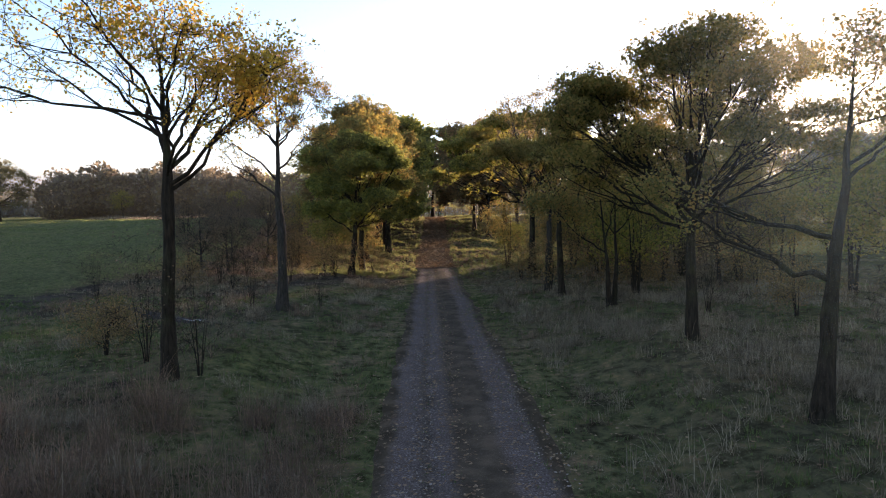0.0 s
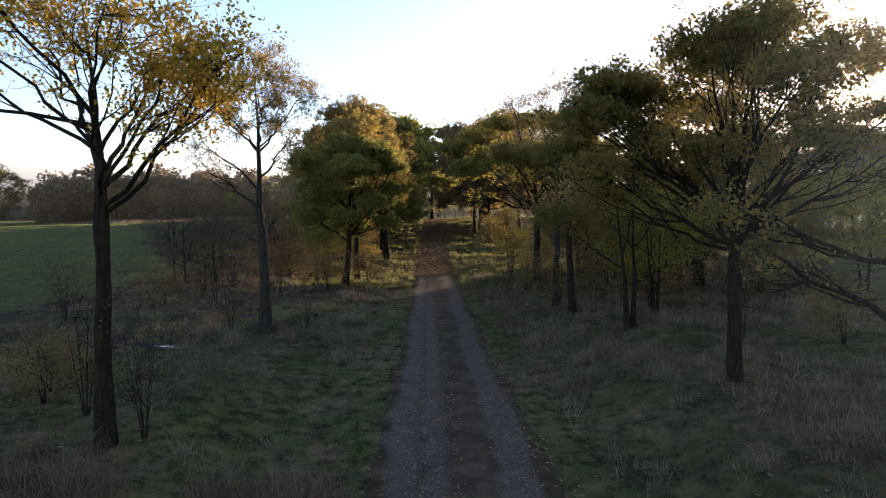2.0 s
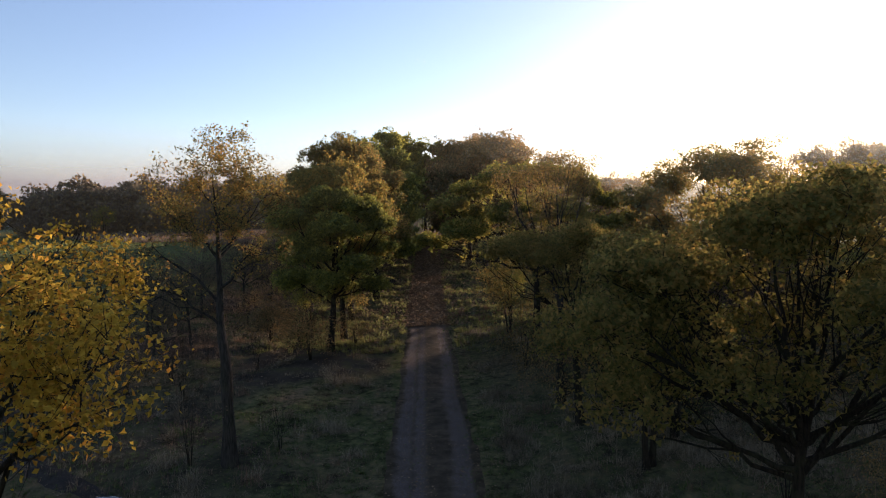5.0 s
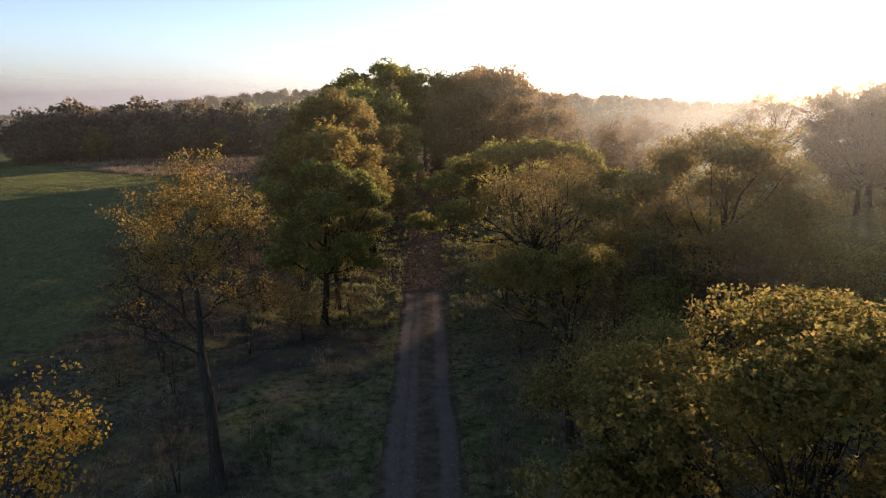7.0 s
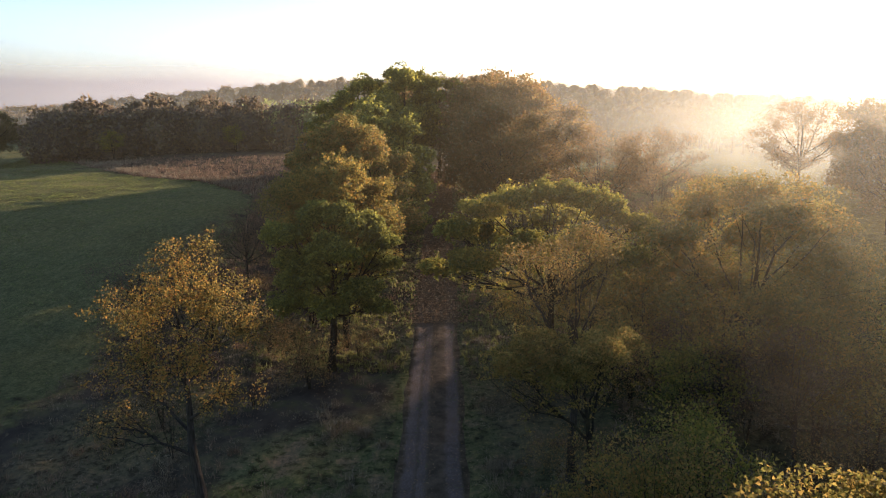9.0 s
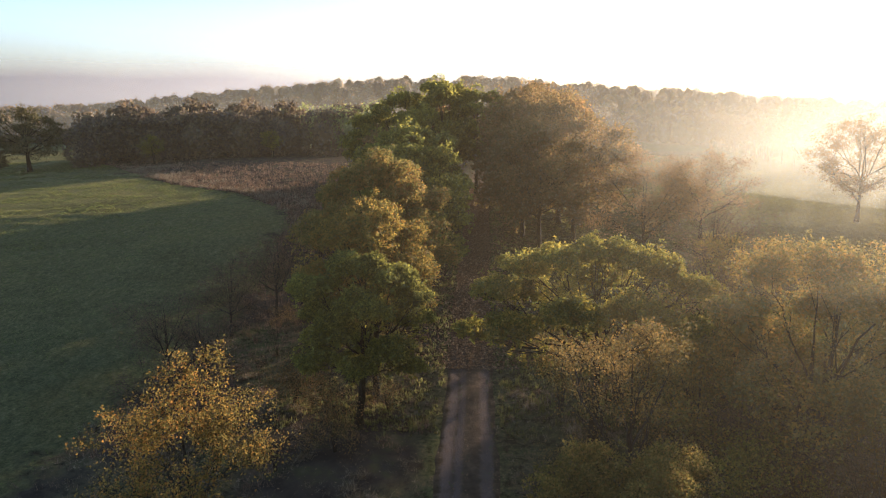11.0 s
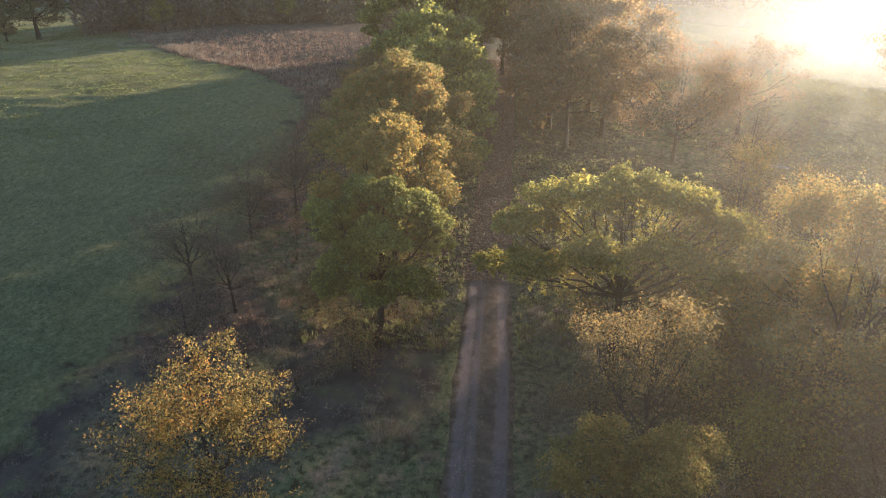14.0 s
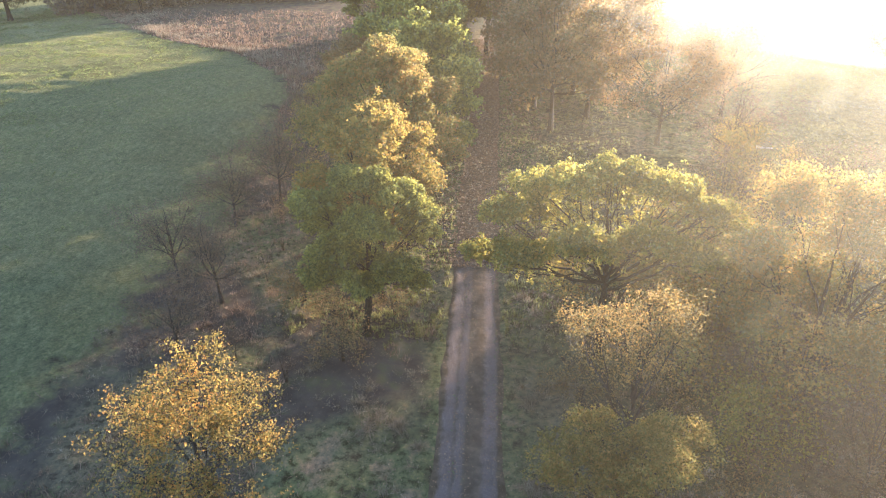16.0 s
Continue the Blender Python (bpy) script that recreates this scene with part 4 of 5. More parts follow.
def woodland(name, seed, spots, label, material, n=230, size=0.9, lift=0.52, core=0.62):
    """Many far trees in one mesh: a stem each and a crown of ragged leaf clumps."""
    rng = np.random.default_rng(seed)
    V, F, off = [], [], 0
    for x, y, h in spots:
        z = ground_z(x, y)
        r = h * rng.uniform(0.32, 0.5)
        d = rng.normal(size=(n, 3))
        d /= np.linalg.norm(d, axis=1, keepdims=True)
        lump = 1 + 0.14 * np.sin(d[:, 0] * 5 + x) * np.sin(d[:, 1] * 5 + y) + 0.08 * np.sin(d[:, 2] * 8 + x)
        c = np.array([x, y, z + h * lift]) + d * np.array([r, r, h * (0.96 - lift)]) * (lump * rng.uniform(0.84, 1.06, n))[:, None]
        v, f = leaves(rng, c, size * h / 12, off=off, three=True)
        V.append(v)
        F.append(f)
        off += len(v)
        if core > 0:
            # the dense inside of the crown
            ca, ce = np.meshgrid(np.linspace(0, 2 * np.pi, 9)[:-1], np.linspace(-1.35, 1.35, 6))
            s = np.stack([np.cos(ce) * np.cos(ca), np.cos(ce) * np.sin(ca), np.sin(ce)], -1)
            s = s * (core + 0.1 * np.sin(s[..., :1] * 5 + x) * np.sin(s[..., 1:2] * 5 + y))
            v = (np.array([x, y, z + h * lift]) + s * np.array([r, r, h * (0.96 - lift)])).reshape(-1, 3)
            i = np.arange(48).reshape(6, 8) + off
            f = np.stack([i[:-1], np.roll(i, -1, 1)[:-1], np.roll(i, -1, 1)[1:], i[1:]], -1).reshape(-1, 4)
            V.append(v)
            F.append(f)
            off += len(v)
        p = np.array([[[x, y, z - 0.3], [x + rng.normal() * 0.2, y, z + h * 0.4], [x, y, z + h * 0.8]]])
        v, f = tubes(p, np.array([[0.02, 0.016, 0.004]]) * h, 5, off)
        V.append(v)
        F.append(f)
        off += len(v)
    tagged(new(name, np_mesh(name, np.concatenate(V), F, material)), label, "woodland", kind="stuff")


rng = R(77)
# The last three trees are added to shade the meadow beyond the sunlit stripe.
spots = [(-79 + 35 * t + rng.normal() * 1.6 - 2 * k, 131 + 19 * t + k * 7 + rng.normal() * 1.5, rng.uniform(7.5, 10.5) + 2.5 * math.sin(7 * t + k) ** 2) for k in range(4) for t in np.linspace(0, 1, 9)] + [(-36, 155, 11), (-33, 161, 12.5), (-29.5, 168, 12.5)]
woodland("field_wood", 5, spots, "brown autumn wood at the far edge of the meadow", M_WOOD_FAR, 1700, 0.8, lift=0.46, core=0.5)
# Here too the last three are added to cast shade on the meadow.
spots = [(-42 + rng.normal() * 2.5, 164 + 6 * k, rng.uniform(10, 13)) for k in range(3)] + [(-35 + rng.normal() * 2.5, 172 + 5 * k, rng.uniform(9, 12)) for k in range(3)] + [(-31.5, 157, 12), (-27.5, 163, 12.5), (-25.5, 170, 13)]
woodland("pale_trees", 6, spots, "pale green trees before the hill wood", M_LEAF_PALE, 900, 0.6)
spots = [(71 + 16 * t + rng.normal() * 1.0, 152 + 105 * t, rng.uniform(9, 12)) for t in np.linspace(0, 1, 26)]
woodland("tree_line", 7, spots, "row of trees along the top of the sunny field", M_WOOD_FAR, 420, 0.6, lift=0.66, core=0)
spots = []
for a in np.arange(-54, 52, 0.3):
    for d0 in (270, 330, 405, 500):
        d1 = d0 * rng.uniform(0.9, 1.1)
        b = radians(a + rng.normal() * 0.6)
        spots.append((d1 * math.sin(b), d1 * math.cos(b), rng.uniform(8.0, 11.3)))
woodland("hill_wood", 8, spots, "brown autumn woods on the distant hills", M_WOOD_FAR, 130, 1.05, lift=0.45, core=0.85)


# ---- shrubs and undergrowth ----
bush_kinds = [
    (grow(51, 0.4, 0.026, dome(R(41), 8, 1.5, 0.5, 2.2, size=0.5), 3000, 0.065, M_LEAF_BROWN, M_BARK, subs=6, twigs=7, clump=0.2, stems=4, shell=0.2, three=True, twig_pts=2), "tangled brown bramble bush in the rough grass"),
    (grow(52, 0.3, 0.016, dome(R(42), 9, 1.2, 0.4, 3.2, size=0.5), 260, 0.06, M_LEAF_DRY, M_BARK, subs=6, twigs=7, clump=0.2, stems=5, shell=0.0, twig_pts=2), "bare twiggy shrub with few dry leaves"),
    (grow(53, 0.9, 0.06, dome(R(43), 7, 1.6, 1.2, 4.2, size=0.46), 5500, 0.095, M_LEAF_OLIVE, M_BARK, subs=5, twigs=6, clump=0.18, stems=3, three=True, twig_pts=2), "leafy olive sapling clump in the thicket"),
    (grow(54, 1.0, 0.06, dome(R(44), 7, 1.7, 1.4, 4.6, size=0.46), 5200, 0.095, M_LEAF_MIXED, M_BARK_GREY, subs=6, twigs=7, clump=0.2, stems=3, three=True, twig_pts=2), "russet multi-stemmed shrub in the thicket"),
]


def bush(kind, x, y, scale, turn, group="undergrowth shrubs"):
    m, label = bush_kinds[kind]
    tree(m, x, y, label, "shrub", turn, scale, "shrub", group)


# the thicket behind the sunny-side row
rng = R(91)
for i in range(46):
    x = 8.0 + 17 * (i % 6) / 6 + rng.uniform(-1.2, 1.2)
    y = 22 + 46 * (i // 6) / 8 + rng.uniform(-2.2, 2.2)
    if i % 4 == 1:
        continue
    if y < 27 and x > 15:
        x -= 5
    if y > 41 and (x < 15 or i % 2):
        continue
    bush(int(rng.choice([0, 1, 2, 3, 3])), x, y, rng.uniform(0.8, 1.25), rng.uniform(0, 360))
for k, x, y, s in [(0, 4.6, 25.5, 0.9), (0, 4.2, 31.0, 0.9), (2, 6.9, 21.8, 1.0), (3, 4.4, 37.5, 0.9), (2, 5.6, 46.0, 0.6), (2, 6.8, 51.5, 0.6), (0, 7.2, 42.5, 0.8), (1, 7.4, 17.2, 0.9), (1, 9.0, 12.0, 0.8), (1, 7.6, 9.4, 0.8), (0, 9.5, 16.5, 0.7)]:
    bush(k, x, y, s, rng.uniform(0, 360))
# A row added to keep low sun off the near track.
for i in range(6):
    bush([0, 3, 0][i % 3], 8.2 + 1.2 * (i % 2) + rng.uniform(-0.3, 0.3), 26.5 + 2.5 * i, rng.uniform(1.05, 1.3), rng.uniform(0, 360))
# A row added to stop sun streaks crossing to the meadow.
for i in range(9):
    bush([3, 0][i % 2], -7.6 + rng.uniform(-0.8, 0.8), 60 + 4 * i, rng.uniform(1.3, 1.7), rng.uniform(0, 360))
# More shrubs added to block the sun from the track.
for k, x, y, s in [(3, 10.0, 39.5, 1.2), (0, 12.0, 41.5, 1.4), (3, 14.2, 45.0, 1.2), (3, 11.6, 37.0, 1.1), (0, 15.6, 48.0, 1.4), (3, 17.4, 51.0, 1.2), (0, 13.2, 43.0, 1.4)]:
    bush(k, x, y, s, rng.uniform(0, 360))
for x, y in [(-66, 133), (-45.5, 146)]:
    bush(2, x, y, 1.4, rng.uniform(0, 360), "wood-edge shrubs")
for x, y, s in [(-1.5, 141, 1.2), (2.0, 144, 1.0), (6.0, 146, 1.3), (9.5, 143, 1.2)]:
    bush(2, x, y, s, rng.uniform(0, 360))
# the meadow side
for i in range(10):
    bush([2, 3, 2, 0][i % 4], -7.2 + rng.uniform(-0.8, 0.8), 51 + 4 * i, rng.uniform(0.9, 1.15), rng.uniform(0, 360))
for i in range(11):
    bush([1, 1, 0, 1][i % 4], -13.5 + 6.8 * ((i * 0.618) % 1), 25 + 2.3 * i + rng.uniform(-1, 1), rng.uniform(0.6, 0.95), rng.uniform(0, 360))
for k, x, y, s in [(0, -5.6, 33.6, 0.9), (0, -3.9, 37.6, 0.8), (0, -6.6, 36.4, 0.9), (3, -5.2, 42.4, 0.8), (1, -4.6, 11.2, 0.75), (1, -6.1, 12.4, 0.85), (1, -6.6, 21.4, 0.9), (1, -4.5, 22.8, 0.6), (0, -8.0, 14.5, 0.55), (0, -7.3, 13.2, 0.5), (0, -8.6, 37.8, 1.0), (2, -7.4, 42.8, 0.9), (3, -8.2, 48.0, 1.0), (0, -7.6, 53.0, 1.1), (3, -9.5, 58.0, 1.1), (1, -11.5, 44.0, 1.0),
                   (0, -12.5, 54.0, 1.2), (3, -13.5, 62.0, 1.1), (0, -10.0, 64.0, 1.2), (0, -15.0, 68.0, 1.2), (1, -10.6, 30.0, 0.9)]:
    bush(k, x, y, s, rng.uniform(0, 360))


# ---- grass ----
def blades(rng, x, y, n, length, width, lean=0.45, lift=0.0, plain=False):
    """n blades at each place: (m,) arrays of places; tapered triangles with a bend."""
    m = len(x)
    bx = np.repeat(x, n) + rng.normal(size=m * n) * 0.06 * np.repeat(length, n) / 0.3
    by = np.repeat(y, n) + rng.normal(size=m * n) * 0.06 * np.repeat(length, n) / 0.3
    bz = height(bx, by) - 0.02 + lift
    L = np.repeat(length, n) * rng.uniform(0.5, 1.15, m * n)
    a = rng.uniform(0, 2 * np.pi, m * n)
    ln = np.abs(rng.normal(size=m * n)) * lean
    w = np.repeat(width, n) if np.ndim(width) else np.full(m * n, width)
    b = np.stack([bx, by, bz], -1)
    side = np.stack([-np.sin(a), np.cos(a), np.zeros_like(a)], -1) * w[:, None]
    d = np.stack([np.cos(a) * ln, np.sin(a) * ln, np.ones_like(a)], -1)
    d /= np.linalg.norm(d, axis=1, keepdims=True)
    mid = b + d * L[:, None] * 0.6
    tip = b + d * L[:, None] + np.stack([np.cos(a), np.sin(a), -0.6 * np.ones_like(a)], -1) * (L * ln * 0.35)[:, None]
    if plain:
        v = np.stack([b - side, b + side, tip], 1).reshape(-1, 3)
        return v, [np.arange(len(b))[:, None] * 3 + np.array([0, 1, 2])]
    v = np.stack([b - side, b + side, mid + side * 0.7, tip, mid - side * 0.7], 1).reshape(-1, 3)
    i = np.arange(len(b))[:, None] * 5
    return v, [i + np.array([0, 1, 2, 4]), i + np.array([4, 2, 3])]


def patch_value(x, y):
    """Where one kind of growth gives way to another: about -1.2 to 1.2."""
    return 2.2 * (vnoise(x * 0.33, y * 0.33, 5) - 0.5) + 1.3 * (vnoise(x * 0.9, y * 0.9, 6) - 0.5)


def sow(name, seed, count, area, want, n, lo, hi, width, material, label, lean=0.45, clear=1.45, plain=True, herd=8):
    rng = np.random.default_rng(seed)
    m = count // herd + 1
    x = rng.uniform(area[0], area[1], m)
    y = area[2] + (area[3] - area[2]) * rng.uniform(0, 1, m) ** 1.35
    wide = np.repeat(rng.uniform(0.1, 0.6, m), herd)
    x = (np.repeat(x, herd) + rng.normal(size=m * herd) * wide)[:count]
    y = (np.repeat(y, herd) + rng.normal(size=m * herd) * wide)[:count]
    tall = np.repeat(rng.uniform(0.55, 1.3, m), herd)[:count]
    p = patch_value(x, y) + rng.normal(size=count) * 0.25
    ok = (np.abs(x - track_x(y)) > clear + 0.25 * np.abs(np.sin(y * 1.7 + x))) & ((p > want[0]) & (p < want[1]))
    x, y, tall = x[ok], y[ok], tall[ok]
    far = np.clip(np.hypot(x, y) / 14, 1, 3)
    v, f = blades(rng, x, y, n, rng.uniform(lo, hi, len(x)) * tall, width * far, lean, plain=plain)
    tagged(new(name, np_mesh(name, v, f, material)), label, "grass", kind="stuff")
    return v


sow("green_grass", 1, 36000, (-18, 17, 3, 26), (-9, 0.35), 8, 0.06, 0.15, 0.008, M_GRASS_GREEN, "short green meadow grass beside the track", 0.9, 1.15)
sow("straw_grass", 2, 19000, (-17, 18, 3, 58), (-0.25, 9), 18, 0.1, 0.26, 0.0032, M_GRASS_STRAW, "straw-coloured tussocks of dry grass", 1.7, 1.3, herd=12)
sow("dry_tussock", 3, 2200, (-15, 17, 3, 42), (-0.3, 9), 44, 0.26, 0.55, 0.0032, M_GRASS_STRAW, "taller arching tussocks of bleached grass", 1.2, 1.8, False, herd=9)
stems = sow("dead_stems", 4, 1500, (-7.4, -1.6, 3.0, 10.5), (-0.45, 9), 18, 0.22, 0.85, 0.003, M_GRASS_BROWN, "brown dead weed stems in the verge", 1.3, 1.5, False, herd=22)
tips = stems.reshape(-1, 5, 3)[::21, 3]
v, f = leaves(R(67), tips, 0.028)
tagged(new("seed_heads", np_mesh("seed_heads", v, [f], M_GRASS_BROWN)), "brown dry seed heads on the dead weed stems", "grass", kind="stuff")
sow("dead_stems", 5, 3600, (-15, 16, 5, 50), (-0.9, 0.3), 16, 0.22, 0.55, 0.004, M_GRASS_BROWN, "scattered brown weed stems", 1.1, 1.6)
sow("track_grass", 6, 3400, (-0.15, 0.68, 2, 45), (-9, 9), 7, 0.03, 0.09, 0.005, M_GRASS_GREEN, "short grass on the track's middle strip", 1.0, -1.0)

sow("dry_tussock", 7, 2000, (2.2, 13, 4, 27), (-0.5, 9), 44, 0.24, 0.5, 0.0034, M_GRASS_STRAW, "pale dry tussocks under the sunny-side trees", 1.3, 1.9, False, herd=10)

# long grass along the verges of the lane, with sunlit yellow in its colour
sow("verge_grass", 8, 15000, (-9, 12, 36, 95), (-9, 0.9), 9, 0.12, 0.32, 0.009, M_GRASS_FIELD, "yellow-green verge grass along the tree-lined lane", 0.6, 1.3, herd=7)

# reedy strip between the meadow and the far wood
rng = R(61)
y = 72 + 68 * rng.uniform(0, 1, 5200) ** 0.8
x = meadow_edge(y) - 0.5 + np.abs(rng.normal(size=5200)) * (2 + 0.06 * (y - 70))
ok = patch_value(x * 0.6, y * 0.6) + rng.normal(size=5200) * 0.3 > 0.0
x, y = x[ok], y[ok]
v, f = blades(rng, x, y, 12, rng.uniform(0.3, 0.9, len(x)), 0.04, 1.2, plain=True)
tagged(new("reed_strip", np_mesh("reed_strip", v, f, M_GRASS_STRAW)), "band of pale dry reeds edging the meadow", "reeds", kind="stuff")

# low brown scrub between the meadow and the avenue
rng = R(63)
y = 26 + 109 * rng.uniform(0, 1, 7000) ** 0.8
x = meadow_edge(y) - 1.0 + rng.uniform(0, 1, 7000) ** 1.2 * (-8 - meadow_edge(y))
v, f = blades(rng, x, y, 8, rng.uniform(0.3, 0.9, 7000) * (0.55 + 0.45 * smooth(35, 75, y)), 0.008 + 0.036 * smooth(30, 95, y), 1.3, plain=True)
tagged(new("scrub", np_mesh("scrub", v, f, M_GRASS_BROWN)), "low brown scrub and dead bracken", "scrub", kind="stuff")

# backlit grass of the sunny field
rng = R(64)
x, y = rng.uniform(17, 75, 10000), rng.uniform(42, 150, 10000)
v, f = blades(rng, x, y, 7, rng.uniform(0.15, 0.35, 10000), 0.035, 0.9, plain=True)
tagged(new("field_grass", np_mesh("field_grass", v, f, M_GRASS_FIELD)), "short grass of the field shining against the sun", "grass", kind="stuff")

# grass of the mown meadow
rng = R(66)
x, y = -17 - 90 * rng.uniform(0, 1, 130000) ** 0.85, 14 + 126 * rng.uniform(0, 1, 130000) ** 0.8
ok = x < meadow_edge(y) - 1
x, y = x[ok], y[ok]
v, f = blades(rng, x, y, 4, rng.uniform(0.05, 0.13, len(x)) * (1 + 0.3 * patch_value(x * 0.5, y * 0.5)), 0.014 + 0.0007 * np.hypot(x, y), 0.6, plain=True)
tagged(new("meadow_grass", np_mesh("meadow_grass", v, f, M_GRASS_MEADOW)), "short mown grass of the meadow", "grass", kind="stuff")

# fallen leaves
rng = R(62)
n = 24000
x = np.concatenate([rng.normal(size=n // 2) * 0.75 + 0.1, rng.uniform(-12, 12, n // 2)])
y = 2 + 80 * rng.uniform(0, 1, n) ** 2.0
x = x + track_x(y)
pos = np.stack([x, y, height(x, y) + 0.025], -1)
v, f = leaves(rng, pos, 0.07)
v = v.reshape(-1, 4, 3)
v[:, :, 2] = pos[:, None, 2] + np.clip((v[:, :, 2] - pos[:, None, 2]) * 0.25, -0.01, 0.03)
tagged(new("leaf_litter", np_mesh("leaf_litter", v.reshape(-1, 3), [f], M_LITTER)), "fallen yellow-brown leaves on track and grass", "fallen leaves", kind="stuff")


# a deeper drift of leaves on the lane under the avenue and its verges
rng = R(63)
n = 26000
y = 43 + 62 * rng.uniform(0, 1, n) ** 1.2
x = rng.normal(size=n) * 2.1 + track_x(y) + 0.4
pos = np.stack([x, y, height(x, y) + 0.03], -1)
v, f = leaves(rng, pos, 0.15)
v = v.reshape(-1, 4, 3)
v[:, :, 2] = pos[:, None, 2] + np.clip((v[:, :, 2] - pos[:, None, 2]) * 0.8, -0.01, 0.1)
tagged(new("leaf_drift", np_mesh("leaf_drift", v.reshape(-1, 3), [f], M_LITTER)), "thick drift of fallen brown leaves along the lane", "fallen leaves", kind="stuff")


# loose stones in the wheel ruts
rng = R(65)
n = 3000
y = 2.5 + 15 * rng.uniform(0, 1, n) ** 1.4
lane = rng.choice([-0.62, -0.55, 0.98], n) + rng.normal(size=n) * 0.24
size = rng.uniform(0.008, 0.024, n)
c = np.stack([lane + track_x(y), y, height(lane, y) - 0.012 + size * 0.2], -1)
ax = rng.uniform(0.6, 1.3, (n, 3)) * size[:, None] * np.array([1, 1, 0.65])
turn = rng.uniform(0, 6.283, n)
u = np.stack([np.cos(turn), np.sin(turn), 0 * turn], -1) * ax[:, :1]
w = np.stack([-np.sin(turn), np.cos(turn), 0 * turn], -1) * ax[:, 1:2]
k = np.stack([0 * turn, 0 * turn, np.ones(n)], -1) * ax[:, 2:]
v = np.stack([c + u, c + w, c - u, c - w, c + k + u * 0.2, c - k], 1).reshape(-1, 3)
f = (np.arange(n)[:, None, None] * 6 + np.array([[0, 1, 4], [1, 2, 4], [2, 3, 4], [3, 0, 4], [1, 0, 5], [2, 1, 5], [3, 2, 5], [0, 3, 5]])[None]).reshape(-1, 3)
tagged(new("gravel", np_mesh("gravel", v, [f], M_STONE)), "loose grey-brown stones in the wheel ruts", "gravel", kind="stuff")


# ---- muddy ditch with a puddle ----
def blob(name, cx, cy, rx, ry, turn, dz, material, seed, rings=7, sides=40):
    rng = np.random.default_rng(seed)
    ph = rng.uniform(0, 6.28, 4)
    a = np.linspace(0, 2 * np.pi, sides, endpoint=False)
    r = 1 + 0.22 * np.sin(2 * a + ph[0]) + 0.13 * np.sin(3 * a + ph[1]) + 0.07 * np.sin(7 * a + ph[2])
    k = np.linspace(0.0, 1, rings + 1)[1:]
    px = k[:, None] * rx * (r * np.cos(a))[None]
    py = k[:, None] * ry * (r * np.sin(a))[None]
    c, s = math.cos(turn), math.sin(turn)
    X, Y = cx + px * c - py * s, cy + px * s + py * c
    Z = dz(X, Y, k[:, None] + 0 * X)
    v = np.concatenate([[[cx, cy, float(dz(np.array(cx), np.array(cy), np.array(0.0)))]], np.stack([X, Y, Z], -1).reshape(-1, 3)])
    i = 1 + np.arange(rings * sides).reshape(rings, sides)
    j = np.roll(i, -1, 1)
    quads = np.stack([i[:-1], i[1:], j[1:], j[:-1]], -1).reshape(-1, 4)
    tri = np.stack([np.zeros(sides, dtype=int), i[0], j[0]], -1)
    return new(name, np_mesh(name, v, [quads, tri], material, smooth=True))


tagged(blob("mud", -10.2, 21.3, 4.6, 0.45, -0.63, lambda X, Y, k: height(X, Y) + 0.035 - 0.05 * k ** 3, M_MUD, 3), "dark churned wet mud beside the meadow", "mud", kind="structure")
pz = ground_z(-7.9, 19.75) + 0.06
tagged(blob("puddle", -7.9, 19.75, 0.42, 0.16, -0.55, lambda X, Y, k: pz + 0 * X, M_WATER, 4), "shallow puddle reflecting the pale sky", "puddle", kind="structure")


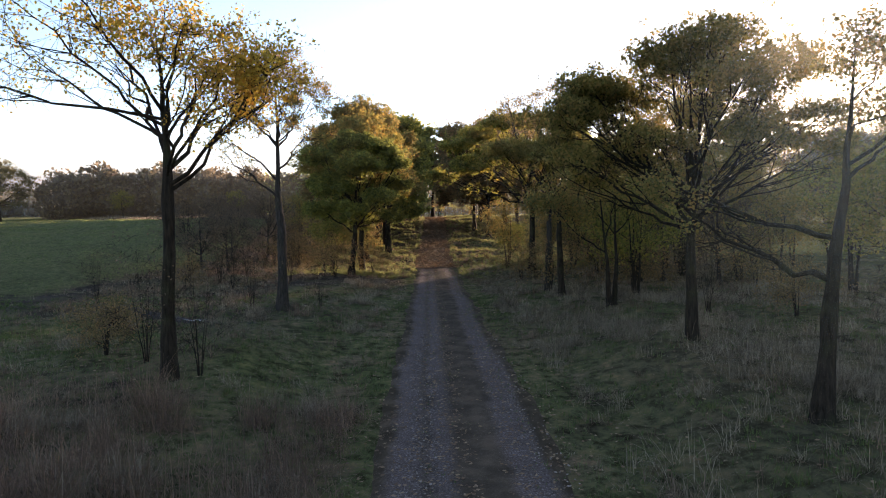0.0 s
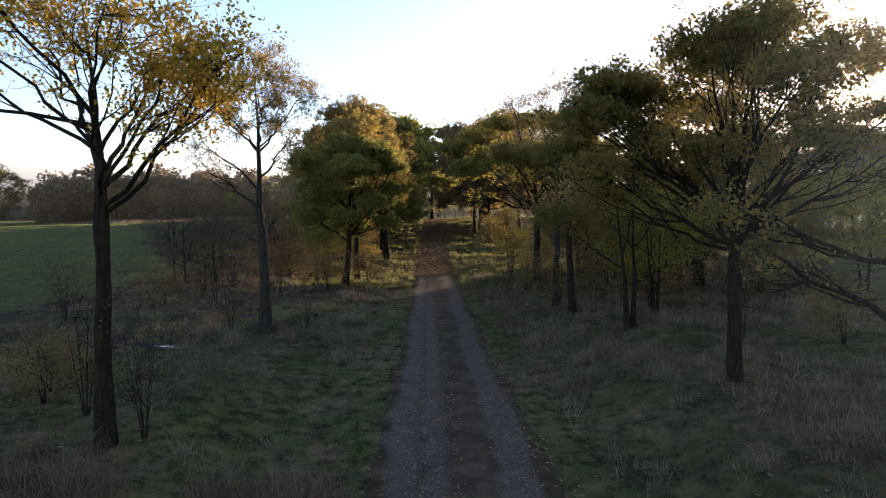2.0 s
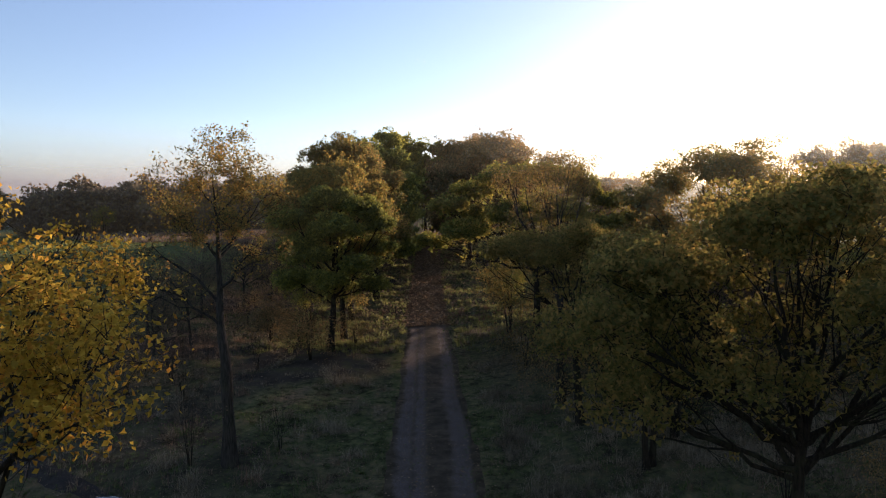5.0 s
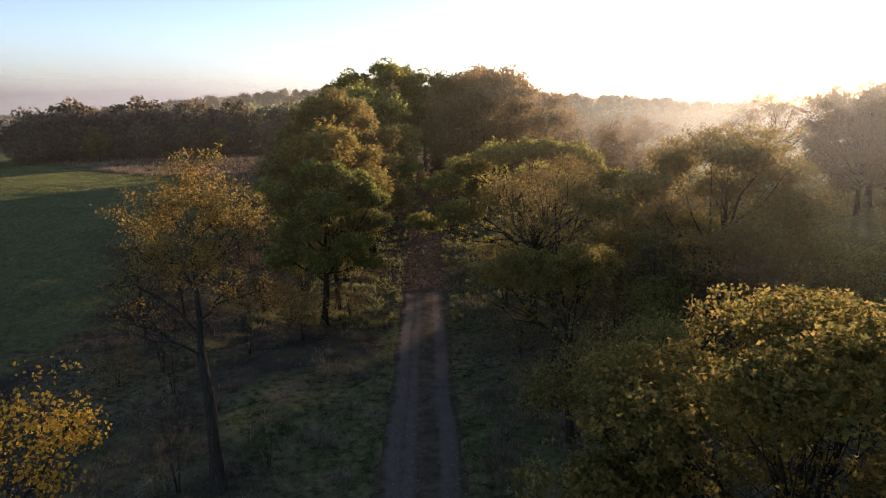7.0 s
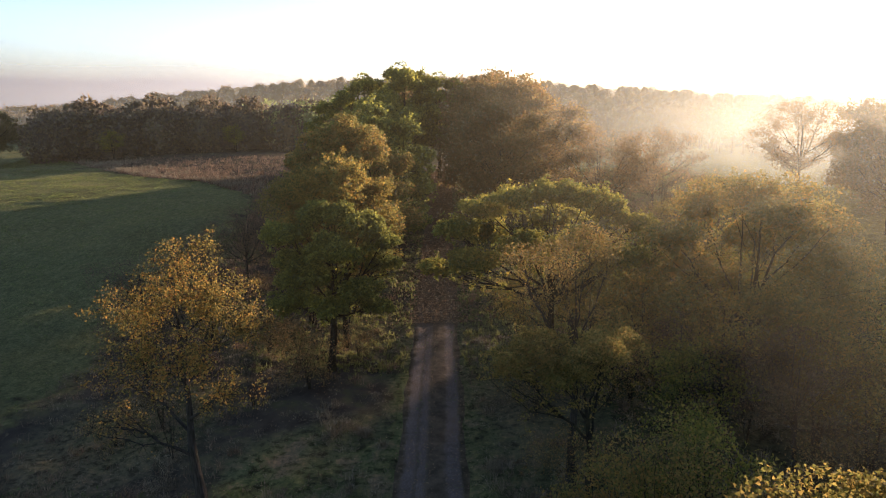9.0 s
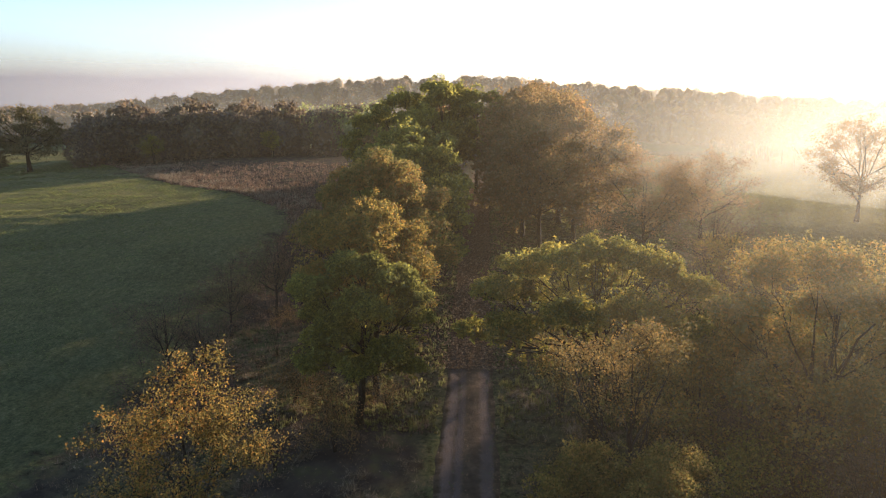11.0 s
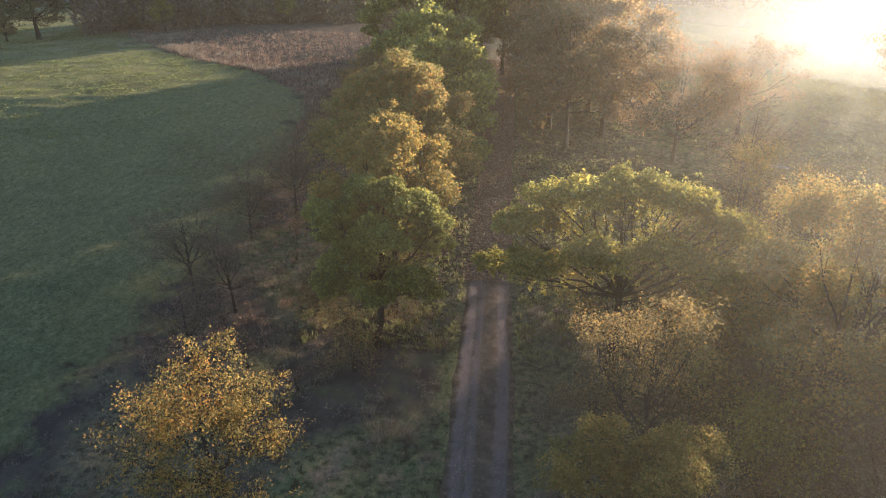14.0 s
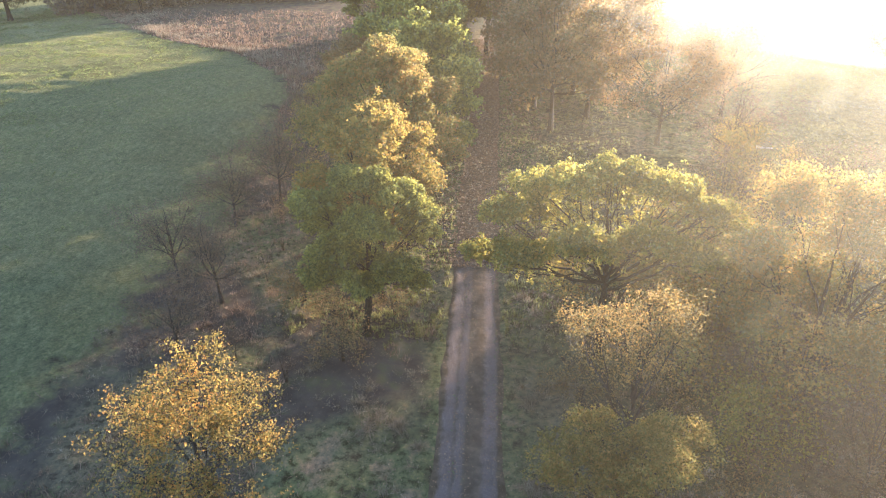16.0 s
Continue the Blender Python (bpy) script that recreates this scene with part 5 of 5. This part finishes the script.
# ---- sheets imitating haze over the low fields and before the hills, and sun glare near the track ----
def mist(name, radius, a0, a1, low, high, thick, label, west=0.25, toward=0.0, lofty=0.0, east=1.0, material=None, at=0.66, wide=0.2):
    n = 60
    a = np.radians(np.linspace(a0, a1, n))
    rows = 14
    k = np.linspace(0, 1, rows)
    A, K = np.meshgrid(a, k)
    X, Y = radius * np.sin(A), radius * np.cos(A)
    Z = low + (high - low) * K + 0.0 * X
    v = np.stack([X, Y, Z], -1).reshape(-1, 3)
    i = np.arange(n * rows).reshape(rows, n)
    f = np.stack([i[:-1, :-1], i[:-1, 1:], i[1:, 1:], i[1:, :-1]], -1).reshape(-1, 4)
    # Each sheet's thickness is raised towards the sun to imitate its glow.
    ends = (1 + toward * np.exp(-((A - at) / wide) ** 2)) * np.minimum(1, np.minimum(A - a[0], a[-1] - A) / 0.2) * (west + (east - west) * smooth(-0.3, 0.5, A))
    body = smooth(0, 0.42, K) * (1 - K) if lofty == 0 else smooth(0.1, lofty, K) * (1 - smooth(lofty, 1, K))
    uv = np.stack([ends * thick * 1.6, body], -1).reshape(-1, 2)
    tagged(new(name, np_mesh(name, v, [f], material or M_HAZE_SHEET, smooth=True, uv=uv)), label, "mist", kind="structure")


mist("backdrop_haze", 1500, -80, 75, -60, 250, 2.4, "sheet tinted as lavender haze along the horizon", 1.0, east=0.05, material=M_HAZE)
mist("backdrop_mist_hills", 450, -75, 75, 0, 90, 0.3, "sheet standing in for pale haze before the hills", 0.45, 2.5)
mist("haze_sheet_woods", 225, -75, 13, -4, 45, 0.2, "sheet standing in for haze before the hill woods", 0.6, 2.5)
mist("haze_sheet_meadow", 105, -75, 80, -3, 30, 0.09, "haze sheet over the fields, thickened for sun glow", 0.12, 8.0, wide=0.28)
mist("haze_sheet_field", 62, 0, 80, -3, 34, 0.042, "haze sheet behind the thicket, thickened for sun glow", 0.5, 5.0, wide=0.34)
# Three near sheets added to imitate the lens's veil of sun glare.
mist("glare_grove", 29, -40, 82, -3, 28, 0.011, "added sun glare sheet behind the near trees", 0.25, 4.0, lofty=0.5, at=0.66, material=M_GLOW, wide=0.36)
mist("glare_verge", 18.6, -30, 82, -3, 30, 0.0105, "added sun glare sheet among the trees", 0.25, 4.0, lofty=0.55, at=0.66, material=M_GLOW, wide=0.36)
mist("glare_trackside", 8.0, 15, 84, -1.0, 12, 0.055, "added sun glare sheet along the track side", 1.0, 2.0, lofty=0.42, at=0.72, material=M_GLOW, wide=0.3)




# ---- fallen white birch log at the field's edge ----
log = tubes(np.array([[[21.4, 63.4, ground_z(21.4, 63.4) + 0.12], [21.9, 62.0, ground_z(21.9, 62.0) + 0.3], [22.3, 60.8, ground_z(22.3, 60.8) + 0.55], [22.6, 59.9, ground_z(22.6, 59.9) + 0.9]]]), np.array([[0.13, 0.12, 0.1, 0.06]]), 8)
tagged(new("fallen_log", np_mesh("fallen_log", log[0], [log[1]], M_BIRCH, smooth=True)), "fallen pale birch log at the field edge", "log")
